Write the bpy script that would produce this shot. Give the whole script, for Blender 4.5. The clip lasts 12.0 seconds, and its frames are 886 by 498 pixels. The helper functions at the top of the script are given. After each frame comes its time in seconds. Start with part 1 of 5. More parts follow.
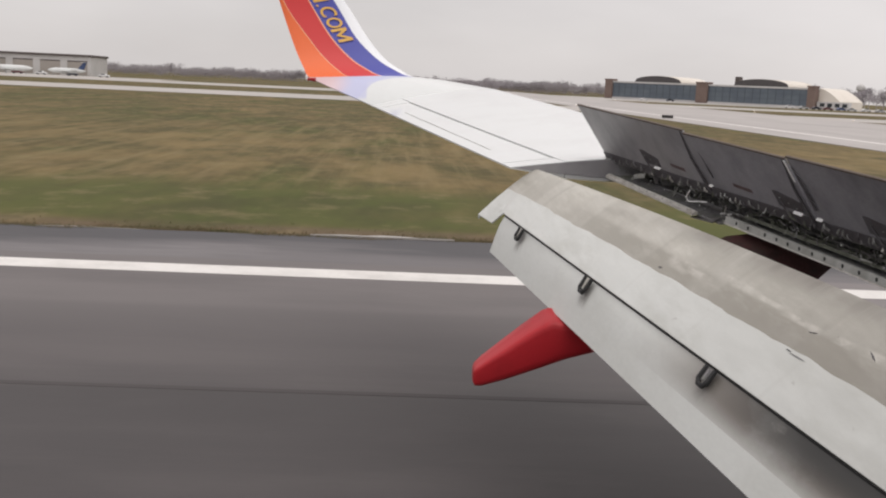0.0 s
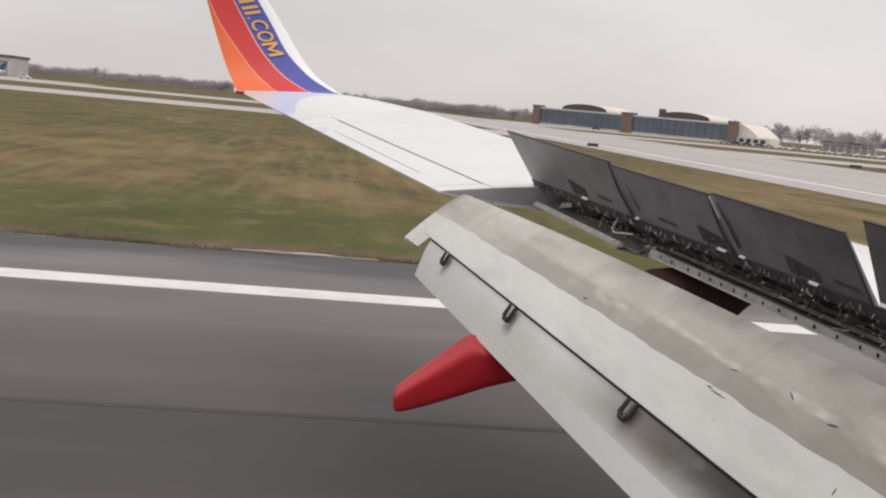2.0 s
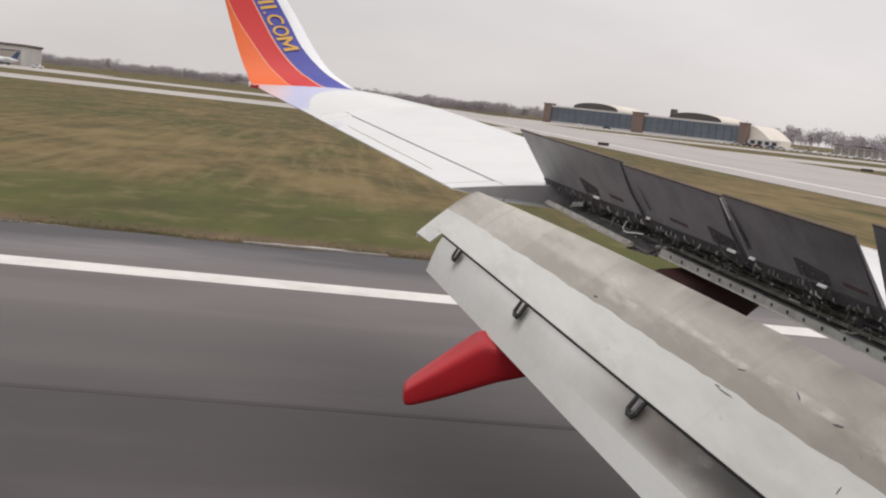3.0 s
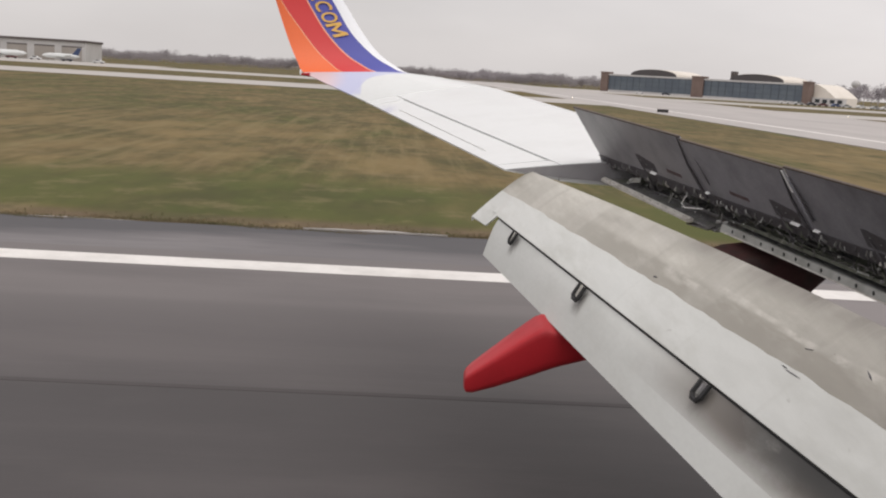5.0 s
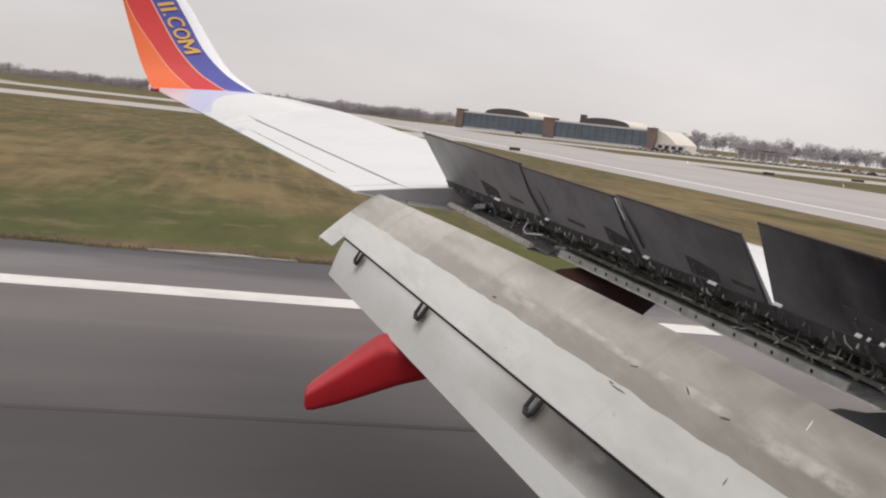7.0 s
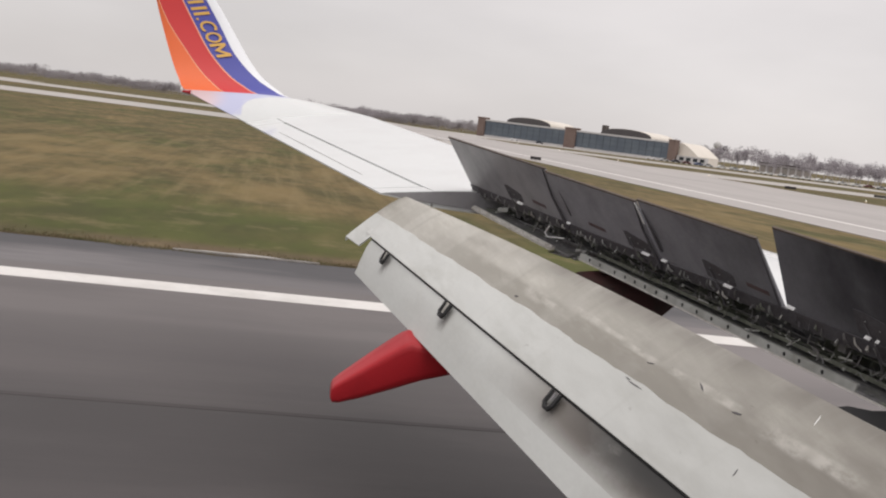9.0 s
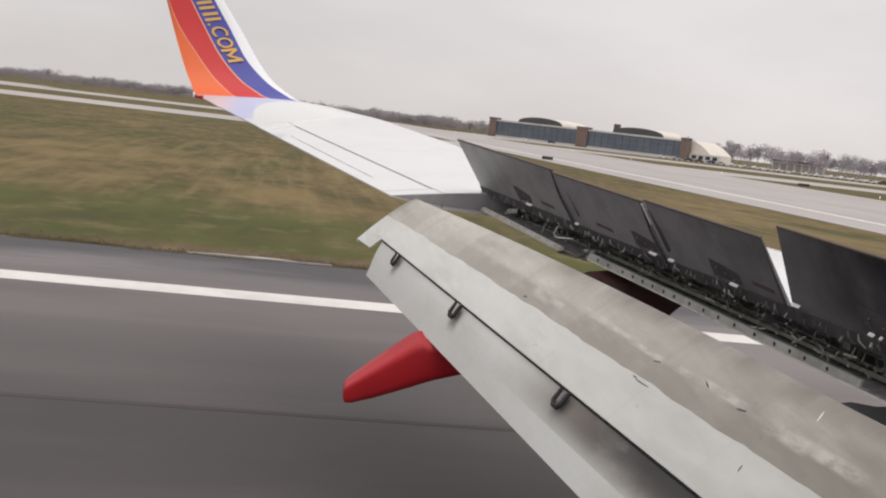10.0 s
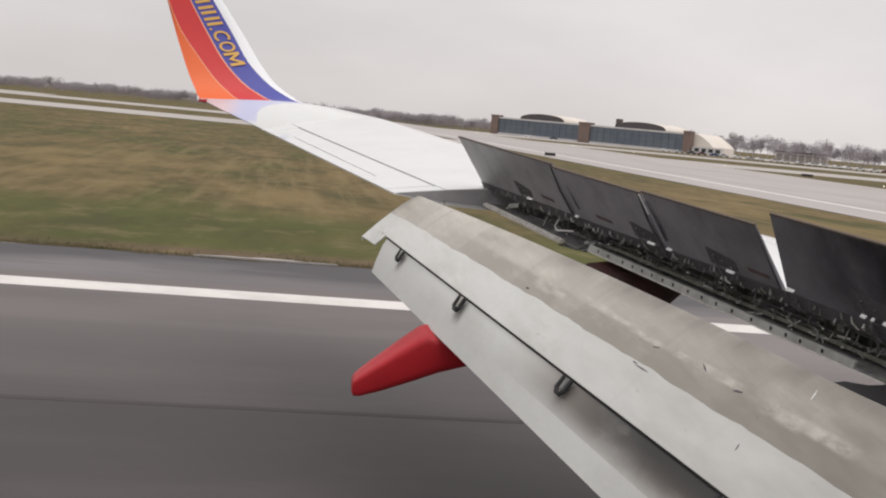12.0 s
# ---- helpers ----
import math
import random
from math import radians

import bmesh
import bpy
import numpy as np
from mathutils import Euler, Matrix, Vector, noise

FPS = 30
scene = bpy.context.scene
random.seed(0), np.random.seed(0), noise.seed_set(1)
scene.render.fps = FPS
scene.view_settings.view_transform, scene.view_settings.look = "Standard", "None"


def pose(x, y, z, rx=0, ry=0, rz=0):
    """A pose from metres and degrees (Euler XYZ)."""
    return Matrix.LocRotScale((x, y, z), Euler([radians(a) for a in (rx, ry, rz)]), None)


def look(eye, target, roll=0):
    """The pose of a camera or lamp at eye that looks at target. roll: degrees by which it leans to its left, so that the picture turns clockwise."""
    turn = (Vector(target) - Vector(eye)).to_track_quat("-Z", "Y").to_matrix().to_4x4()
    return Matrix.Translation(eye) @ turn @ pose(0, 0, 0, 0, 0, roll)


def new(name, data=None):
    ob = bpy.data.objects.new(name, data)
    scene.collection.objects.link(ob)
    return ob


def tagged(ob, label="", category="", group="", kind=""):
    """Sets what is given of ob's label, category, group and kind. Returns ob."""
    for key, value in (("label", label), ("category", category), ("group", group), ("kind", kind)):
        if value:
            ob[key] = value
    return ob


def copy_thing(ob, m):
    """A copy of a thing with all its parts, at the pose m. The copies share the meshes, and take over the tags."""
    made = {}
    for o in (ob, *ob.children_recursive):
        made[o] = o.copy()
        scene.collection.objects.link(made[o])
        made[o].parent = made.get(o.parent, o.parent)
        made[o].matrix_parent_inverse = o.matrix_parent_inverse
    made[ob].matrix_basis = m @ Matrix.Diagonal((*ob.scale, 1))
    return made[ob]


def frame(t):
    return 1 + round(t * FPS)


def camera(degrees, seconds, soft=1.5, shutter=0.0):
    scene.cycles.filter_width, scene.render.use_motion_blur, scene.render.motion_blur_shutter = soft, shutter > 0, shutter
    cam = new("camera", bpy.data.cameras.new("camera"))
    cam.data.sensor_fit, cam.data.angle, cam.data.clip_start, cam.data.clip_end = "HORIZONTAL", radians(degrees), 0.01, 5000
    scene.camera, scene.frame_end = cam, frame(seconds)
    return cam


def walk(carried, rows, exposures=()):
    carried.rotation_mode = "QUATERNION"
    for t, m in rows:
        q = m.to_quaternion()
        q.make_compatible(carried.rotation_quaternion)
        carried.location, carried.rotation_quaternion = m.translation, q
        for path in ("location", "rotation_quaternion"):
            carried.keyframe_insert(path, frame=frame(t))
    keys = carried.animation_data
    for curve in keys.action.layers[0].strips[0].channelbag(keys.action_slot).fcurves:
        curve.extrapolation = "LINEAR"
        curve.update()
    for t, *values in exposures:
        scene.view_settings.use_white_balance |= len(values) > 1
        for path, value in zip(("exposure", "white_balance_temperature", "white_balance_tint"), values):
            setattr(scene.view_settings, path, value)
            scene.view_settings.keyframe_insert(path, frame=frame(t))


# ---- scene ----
# The aircraft stands on the runway: +X is its nose, +Y outboard along the port wing.
EYE = 3.65
ROWS = [  # seconds, offset of the eye, yaw, pitch, lean
    (0, -0.046, 0.252, 0.055, -2.54, -9.11, 2.68),
    (0.5, -0.019, 0.394, 0.074, -2.93, -8.75, 3.14),
    (1, 0.000, 0.432, 0.097, -4.31, -8.32, 3.65),
    (1.5, -0.053, 0.292, 0.077, -5.73, -7.75, 4.66),
    (2, -0.058, 0.352, 0.076, -6.75, -7.74, 5.40),
    (2.5, -0.059, 0.373, 0.060, -6.96, -7.75, 5.78),
    (3, -0.098, 0.269, 0.081, -6.30, -7.98, 6.38),
    (3.5, -0.035, 0.246, 0.077, -4.86, -8.02, 5.77),
    (5.3, -0.042, 0.378, 0.155, -2.96, -9.72, 3.35),
    (5.5, -0.077, 0.328, 0.105, -4.17, -9.03, 4.32),
    (6, -0.032, 0.393, 0.066, -8.01, -7.73, 5.61),
    (6.5, 0.013, 0.327, 0.045, -10.39, -7.15, 6.09),
    (7, 0.017, 0.266, 0.067, -11.04, -7.15, 6.33),
    (9, -0.072, -0.001, 0.034, -9.94, -6.84, 7.36),
    (9.5, -0.087, -0.092, 0.043, -9.44, -6.77, 7.32),
    (10, -0.068, -0.115, 0.058, -9.23, -6.89, 6.75),
    (10.5, -0.107, -0.159, 0.057, -9.42, -6.87, 6.33),
    (11, -0.092, -0.189, 0.060, -9.28, -6.97, 5.87),
    (11.5, -0.092, -0.232, 0.067, -9.23, -7.04, 5.49),
    (12, -0.082, -0.306, 0.049, -8.97, -6.99, 5.45),
]


def aim(dx, dy, dz, yaw, pitch, lean):
    return pose(dx, dy, EYE + dz, 90 + pitch, 0, yaw) @ pose(0, 0, 0, 0, 0, lean)


cam = camera(46.6, 12.0, soft=2.1)
walk(cam, [(t, aim(*row)) for t, *row in ROWS])

# ---------------------------------------------------------------- sky and light
SUN_HIGH, SUN_TURN = 71.0, 157.0
world = bpy.data.worlds.new("overcast")
scene.world = world
world.use_nodes = True
wn, wl = world.node_tree.nodes, world.node_tree.links
wn.clear()
w_out = wn.new("ShaderNodeOutputWorld")
w_bg = wn.new("ShaderNodeBackground")
w_sky = wn.new("ShaderNodeTexSky")
w_sky.sky_type, w_sky.sun_disc = "NISHITA", False
w_sky.sun_elevation, w_sky.sun_rotation = radians(SUN_HIGH), radians(SUN_TURN)
w_co = wn.new("ShaderNodeTexCoord")
w_map = wn.new("ShaderNodeMapping")
w_map.inputs["Scale"].default_value = (1.0, 1.0, 3.2)
w_noise = wn.new("ShaderNodeTexNoise")
w_noise.inputs["Scale"].default_value, w_noise.inputs["Detail"].default_value = 2.6, 6
w_sep = wn.new("ShaderNodeSeparateXYZ")
w_up = wn.new("ShaderNodeMapRange")  # an overcast sky is brighter overhead
w_up.inputs["From Min"].default_value, w_up.inputs["From Max"].default_value = 0.0, 0.9
w_up.inputs["To Min"].default_value, w_up.inputs["To Max"].default_value = 0.655, 1.25
w_cl = wn.new("ShaderNodeMapRange")
w_cl.inputs["From Min"].default_value, w_cl.inputs["From Max"].default_value = 0.3, 0.7
w_cl.inputs["To Min"].default_value, w_cl.inputs["To Max"].default_value = 0.90, 1.07
w_side = wn.new("ShaderNodeMapRange")  # and ahead of the aircraft, towards the hidden sun
w_side.inputs["From Min"].default_value, w_side.inputs["From Max"].default_value = -0.5, 0.5
w_side.inputs["To Min"].default_value, w_side.inputs["To Max"].default_value = 0.87, 1.06
w_lit = wn.new("ShaderNodeMath")
w_lit.operation = "MULTIPLY"
w_mul = wn.new("ShaderNodeMath")
w_mul.operation = "MULTIPLY"
w_tint = wn.new("ShaderNodeMix")
w_tint.data_type, w_tint.blend_type = "RGBA", "MULTIPLY"
w_tint.inputs["Factor"].default_value = 1.0
w_tint.inputs["A"].default_value = (1.0, 0.943, 0.934, 1)
w_dim = wn.new("ShaderNodeMix")
w_dim.data_type, w_dim.blend_type = "RGBA", "MULTIPLY"
w_dim.inputs["Factor"].default_value = 1.0
w_dim.inputs["B"].default_value = (0.1, 0.1, 0.1, 1)
w_mix = wn.new("ShaderNodeMix")  # thick cloud, with a little of the blue behind it
w_mix.data_type = "RGBA"
w_mix.inputs["Factor"].default_value = 0.93
wl.new(w_co.outputs["Generated"], w_map.inputs["Vector"])
wl.new(w_map.outputs["Vector"], w_noise.inputs["Vector"])
wl.new(w_co.outputs["Generated"], w_sep.inputs["Vector"])
wl.new(w_sep.outputs["Z"], w_up.inputs["Value"])
wl.new(w_noise.outputs["Fac"], w_cl.inputs["Value"])
wl.new(w_up.outputs["Result"], w_mul.inputs[0])
wl.new(w_cl.outputs["Result"], w_mul.inputs[1])
wl.new(w_sep.outputs["X"], w_side.inputs["Value"])
wl.new(w_mul.outputs["Value"], w_lit.inputs[0])
wl.new(w_side.outputs["Result"], w_lit.inputs[1])
wl.new(w_lit.outputs["Value"], w_tint.inputs["B"])
wl.new(w_sky.outputs["Color"], w_dim.inputs["A"])
wl.new(w_dim.outputs["Result"], w_mix.inputs["A"])
wl.new(w_tint.outputs["Result"], w_mix.inputs["B"])
wl.new(w_mix.outputs["Result"], w_bg.inputs["Color"])
wl.new(w_bg.outputs["Background"], w_out.inputs["Surface"])
w_bg.inputs["Strength"].default_value = 1.08

sun_data = bpy.data.lights.new("sun", "SUN")
sun_data.energy, sun_data.angle, sun_data.color = 0.6, radians(45), (1.0, 0.96, 0.9)
sun = new("sun", sun_data)
sun.matrix_world = look((0, 0, 60), (-8, 19, 0))


# ---------------------------------------------------------------- materials
def material(name, base, rough=0.6, metal=0.0, spots=None, spot_scale=3.0, spot_range=(0.45, 0.7), stretch=(1, 1, 1),
             grain=0.06, grain_scale=40.0, bump=0.0, bump_scale=60.0, island=0.0, coat=0.0, flecks=()):
    """Base colour with large stains (second colour), fine grain and relief, in metres of the object."""
    m = bpy.data.materials.new(name)
    m.use_nodes = True
    n, l = m.node_tree.nodes, m.node_tree.links
    p = n["Principled BSDF"]
    p.inputs["Roughness"].default_value, p.inputs["Metallic"].default_value = rough, metal
    p.inputs["Coat Weight"].default_value = coat
    co = n.new("ShaderNodeTexCoord")
    mp = n.new("ShaderNodeMapping")
    mp.inputs["Scale"].default_value = stretch
    l.new(co.outputs["Object"], mp.inputs["Vector"])
    fine = n.new("ShaderNodeTexNoise")
    fine.inputs["Scale"].default_value, fine.inputs["Detail"].default_value = grain_scale, 4
    l.new(mp.outputs["Vector"], fine.inputs["Vector"])
    gr = n.new("ShaderNodeMapRange")
    gr.inputs["From Min"].default_value, gr.inputs["From Max"].default_value = 0.25, 0.75
    gr.inputs["To Min"].default_value, gr.inputs["To Max"].default_value = 1 - grain, 1 + grain
    l.new(fine.outputs["Fac"], gr.inputs["Value"])
    colour = n.new("ShaderNodeRGB")
    colour.outputs[0].default_value = (*base, 1)
    last = colour.outputs[0]
    for k, spot in enumerate(spots or ()):
        big = n.new("ShaderNodeTexNoise")
        big.inputs["Scale"].default_value, big.inputs["Detail"].default_value = spot_scale * (1 + 1.7 * k), 5
        big.inputs["Roughness"].default_value = 0.6
        off = n.new("ShaderNodeVectorMath")
        off.inputs[1].default_value = (7.3 * k, 3.1 * k, 1.7 * k)
        l.new(mp.outputs["Vector"], off.inputs[0])
        l.new(off.outputs["Vector"], big.inputs["Vector"])
        rg = n.new("ShaderNodeMapRange")
        rg.inputs["From Min"].default_value, rg.inputs["From Max"].default_value = spot_range
        l.new(big.outputs["Fac"], rg.inputs["Value"])
        mx = n.new("ShaderNodeMix")
        mx.data_type = "RGBA"
        l.new(rg.outputs["Result"], mx.inputs["Factor"])
        l.new(last, mx.inputs["A"])
        mx.inputs["B"].default_value = (*spot, 1)
        last = mx.outputs["Result"]
    for k, (fleck, scale, low, high, squeeze) in enumerate(flecks):  # small chips and scuffs with hard edges
        fm = n.new("ShaderNodeMapping")
        fm.inputs["Scale"].default_value, fm.inputs["Location"].default_value = squeeze, (3.7 + k, 1.3 * k, 0.4)
        l.new(co.outputs["Object"], fm.inputs["Vector"])
        fn = n.new("ShaderNodeTexNoise")
        fn.inputs["Scale"].default_value, fn.inputs["Detail"].default_value = scale, 3
        l.new(fm.outputs["Vector"], fn.inputs["Vector"])
        fr = n.new("ShaderNodeMapRange")
        fr.inputs["From Min"].default_value, fr.inputs["From Max"].default_value = low, high
        l.new(fn.outputs["Fac"], fr.inputs["Value"])
        fx = n.new("ShaderNodeMix")
        fx.data_type = "RGBA"
        l.new(fr.outputs["Result"], fx.inputs["Factor"])
        l.new(last, fx.inputs["A"])
        fx.inputs["B"].default_value = (*fleck, 1)
        last = fx.outputs["Result"]
    mul = n.new("ShaderNodeVectorMath")
    mul.operation = "SCALE"
    l.new(last, mul.inputs[0])
    l.new(gr.outputs["Result"], mul.inputs["Scale"])
    last = mul.outputs["Vector"]
    if island:
        info = n.new("ShaderNodeNewGeometry")
        ir = n.new("ShaderNodeMapRange")
        ir.inputs["To Min"].default_value, ir.inputs["To Max"].default_value = 1 - island, 1 + island
        l.new(info.outputs["Random Per Island"], ir.inputs["Value"])
        m2 = n.new("ShaderNodeVectorMath")
        m2.operation = "SCALE"
        l.new(last, m2.inputs[0])
        l.new(ir.outputs["Result"], m2.inputs["Scale"])
        last = m2.outputs["Vector"]
    l.new(last, p.inputs["Base Color"])
    if bump:
        bt = n.new("ShaderNodeTexNoise")
        bt.inputs["Scale"].default_value, bt.inputs["Detail"].default_value = bump_scale, 3
        l.new(mp.outputs["Vector"], bt.inputs["Vector"])
        bm_ = n.new("ShaderNodeBump")
        bm_.inputs["Strength"].default_value, bm_.inputs["Distance"].default_value = bump, 0.01
        l.new(bt.outputs["Fac"], bm_.inputs["Height"])
        l.new(bm_.outputs["Normal"], p.inputs["Normal"])
    return m


def graded(m, axis, clean, tinted, colour, scale, stretch, most=1.0):
    """A colour that thickens along one axis of the object, from where it is clean to where it is tinted; also carries
    painted shade.
    """
    n, l = m.node_tree.nodes, m.node_tree.links
    p = n["Principled BSDF"]
    old = p.inputs["Base Color"].links[0].from_socket
    co = n.new("ShaderNodeTexCoord")
    sp = n.new("ShaderNodeSeparateXYZ")
    l.new(co.outputs["Object"], sp.inputs["Vector"])
    rg = n.new("ShaderNodeMapRange")
    rg.inputs["From Min"].default_value, rg.inputs["From Max"].default_value = clean, tinted
    l.new(sp.outputs[axis], rg.inputs["Value"])
    mp = n.new("ShaderNodeMapping")
    mp.inputs["Scale"].default_value = stretch
    l.new(co.outputs["Object"], mp.inputs["Vector"])
    no = n.new("ShaderNodeTexNoise")
    no.inputs["Scale"].default_value, no.inputs["Detail"].default_value = scale, 5
    l.new(mp.outputs["Vector"], no.inputs["Vector"])
    nr = n.new("ShaderNodeMapRange")
    nr.inputs["From Min"].default_value, nr.inputs["From Max"].default_value = 0.3, 0.65
    nr.inputs["To Min"].default_value = 0.55
    l.new(no.outputs["Fac"], nr.inputs["Value"])
    mu = n.new("ShaderNodeMath")
    mu.operation = "MULTIPLY"
    l.new(rg.outputs["Result"], mu.inputs[0])
    l.new(nr.outputs["Result"], mu.inputs[1])
    m2 = n.new("ShaderNodeMath")
    m2.operation = "MULTIPLY"
    l.new(mu.outputs["Value"], m2.inputs[0])
    m2.inputs[1].default_value = most
    mx = n.new("ShaderNodeMix")
    mx.data_type = "RGBA"
    l.new(m2.outputs["Value"], mx.inputs["Factor"])
    l.new(old, mx.inputs["A"])
    mx.inputs["B"].default_value = (*colour, 1)
    l.new(mx.outputs["Result"], p.inputs["Base Color"])
    return m


def stain_or_shade(m, limits, colour, most=1.0, scale=2.0, stretch=(1, 1, 1), low=0.3, high=0.65):
    """Mixes a colour into the paint where every limit (a direction and four marks along it) is met, broken up by noise:
    stains, and painted shade or reflections.
    """
    n, l = m.node_tree.nodes, m.node_tree.links
    p = n["Principled BSDF"]
    old = p.inputs["Base Color"].links[0].from_socket
    co = n.new("ShaderNodeTexCoord")
    mp = n.new("ShaderNodeMapping")
    mp.inputs["Scale"].default_value = stretch
    l.new(co.outputs["Object"], mp.inputs["Vector"])
    no = n.new("ShaderNodeTexNoise")
    no.inputs["Scale"].default_value, no.inputs["Detail"].default_value = scale, 6
    no.inputs["Roughness"].default_value = 0.62
    l.new(mp.outputs["Vector"], no.inputs["Vector"])
    nr = n.new("ShaderNodeMapRange")
    nr.inputs["From Min"].default_value, nr.inputs["From Max"].default_value = low, high
    nr.inputs["To Max"].default_value = most
    l.new(no.outputs["Fac"], nr.inputs["Value"])
    last = nr.outputs["Result"]
    for direction, (a, b, c, d) in limits:
        dot = n.new("ShaderNodeVectorMath")
        dot.operation = "DOT_PRODUCT"
        l.new(co.outputs["Object"], dot.inputs[0])
        dot.inputs[1].default_value = direction
        for u, v in ((a, b), (d, c)):
            r = n.new("ShaderNodeMapRange")
            r.interpolation_type = "SMOOTHSTEP"
            r.inputs["From Min"].default_value, r.inputs["From Max"].default_value = u, v
            l.new(dot.outputs["Value"], r.inputs["Value"])
            mu = n.new("ShaderNodeMath")
            mu.operation = "MULTIPLY"
            l.new(last, mu.inputs[0])
            l.new(r.outputs["Result"], mu.inputs[1])
            last = mu.outputs["Value"]
    mx = n.new("ShaderNodeMix")
    mx.data_type = "RGBA"
    l.new(last, mx.inputs["Factor"])
    l.new(old, mx.inputs["A"])
    mx.inputs["B"].default_value = (*colour, 1)
    l.new(mx.outputs["Result"], p.inputs["Base Color"])


WHITE = material("white_gloss_paint", (0.705, 0.725, 0.718), 0.16, coat=0.5, spots=[(0.66, 0.675, 0.665)], spot_scale=1.2, grain=0.015)
FLAP_PAINT = material("dirty_flap_paint", (0.665, 0.68, 0.655), 0.5, spots=[(0.575, 0.585, 0.55), (0.70, 0.715, 0.69)], spot_scale=1.4, stretch=(2.5, 0.5, 2.5), grain=0.02, bump=0.05, flecks=[((0.36, 0.35, 0.33), 5.0, 0.70, 0.80, (2, 1, 2)), ((0.14, 0.13, 0.12), 8.0, 0.77, 0.79, (1.5, 1, 1.5))])
FLAP_BARE = material("bare_stained_metal", (0.56, 0.545, 0.49), 0.42, 0.15, spots=[(0.46, 0.445, 0.395), (0.60, 0.585, 0.53), (0.50, 0.483, 0.43)], spot_scale=1.1, spot_range=(0.42, 0.66), stretch=(4.5, 0.45, 4.5), grain=0.06, bump=0.08, flecks=[((0.38, 0.36, 0.32), 1.2, 0.60, 0.74, (4.5, 0.35, 4.5)), ((0.62, 0.60, 0.55), 7.0, 0.74, 0.78, (2, 0.7, 2)), ((0.10, 0.09, 0.08), 6.0, 0.745, 0.77, (2, 1, 2))])
AFT_PAINT = material("pale_aft_flap_paint", (0.64, 0.655, 0.63), 0.45, spots=[(0.55, 0.56, 0.53)], spot_scale=1.5, stretch=(1, 0.4, 1), grain=0.03)
AFT_DARK = material("darkened_aft_flap_metal", (0.64, 0.655, 0.63), 0.4, spots=[(0.55, 0.56, 0.53)], spot_scale=1.5, stretch=(1, 0.4, 1), grain=0.03)
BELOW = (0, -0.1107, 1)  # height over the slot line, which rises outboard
# two tones, darker towards the slot and inboard
stain_or_shade(AFT_DARK, [(BELOW, (1.07, 1.28, 1.7, 1.8)), ((0, 1, 0), (1, 2, 5.8, 7.3))], (0.19, 0.16, 0.135), 0.9, 2.0, (1, 0.5, 1), 0.2, 0.5)
stain_or_shade(AFT_DARK, [(BELOW, (1.12, 1.34, 1.7, 1.8)), ((0, 1, 0), (1, 2, 5.2, 6.7))], (0.028, 0.027, 0.025), 1.0, 2.5, (1, 0.35, 1), 0.15, 0.42)
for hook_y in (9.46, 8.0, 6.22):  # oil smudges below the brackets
    stain_or_shade(AFT_DARK, [((0, 1, 0), (hook_y - 0.12, hook_y - 0.03, hook_y + 0.01, hook_y + 0.09)), (BELOW, (1.15, 1.24, 1.31, 1.4))], (0.12, 0.105, 0.09), 0.7, 9, (1, 1, 0.3), 0.34, 0.60)
# shading of the rounded nose crest, painted darker inboard
stain_or_shade(FLAP_BARE, [((1, 0.28, 0), (4.05, 4.20, 4.5, 4.6)), ((0, 1, 0), (1, 2, 6.8, 8.8))], (0.20, 0.185, 0.165), 1.0, 1.2, (2, 0.5, 2), 0.0, 0.45)
ACROSS = (1.0, 0.2629, 0)  # runs forward from the line between bare metal and paint
stain_or_shade(FLAP_BARE, [((0.2, 1, 0), (2, 3, 11, 12))], (0.40, 0.385, 0.34), 0.65, 1.5, (0.15, 1.6, 0.15), 0.42, 0.62)
stain_or_shade(FLAP_BARE, [((0.2, 1, 0), (2, 3, 11, 12))], (0.52, 0.505, 0.46), 0.6, 2.3, (0.1, 1.3, 0.1), 0.52, 0.68)
stain_or_shade(FLAP_BARE, [(ACROSS, (3.66, 3.70, 3.855, 3.90)), ((0, 1, 0), (3, 4, 7.8, 10.0))], (0.335, 0.318, 0.276), 0.9, 1.6, (4, 0.6, 4), 0.0, 0.42)
stain_or_shade(FLAP_BARE, [(ACROSS, (3.79, 3.83, 3.87, 3.95)), ((0, 1, 0), (3, 4, 8.3, 8.7))], (0.60, 0.585, 0.53), 0.3, 1.8, (7.0, 0.9, 7.0), 0.48, 0.66)
stain_or_shade(FLAP_BARE, [(ACROSS, (3.80, 3.84, 3.90, 3.98)), ((0, 1, 0), (3, 4, 8.2, 8.8))], (0.13, 0.115, 0.10), 0.8, 5.0, (2.8, 0.8, 2.8), 0.66, 0.70)
for seam_y in (9.55, 8.75, 7.75, 6.9, 6.05, 5.3):  # faint seams across the chord
    stain_or_shade(FLAP_BARE, [((0.2, 1, 0), (seam_y + 0.20, seam_y + 0.23, seam_y + 0.24, seam_y + 0.27))], (0.36, 0.345, 0.31), 0.3, 3.0, (1, 1, 1), 0.2, 0.6)
    stain_or_shade(FLAP_BARE, [((0.2, 1, 0), (seam_y + 0.24, seam_y + 0.30, seam_y + 0.42, seam_y + 0.62))], (0.56, 0.545, 0.50), 0.35, 3.0, (3, 1, 3), 0.35, 0.65)
    stain_or_shade(FLAP_PAINT, [((0.2, 1, 0), (seam_y + 0.10, seam_y + 0.12, seam_y + 0.13, seam_y + 0.15))], (0.50, 0.50, 0.47), 0.22, 3.0, (1, 1, 1), 0.35, 0.7)
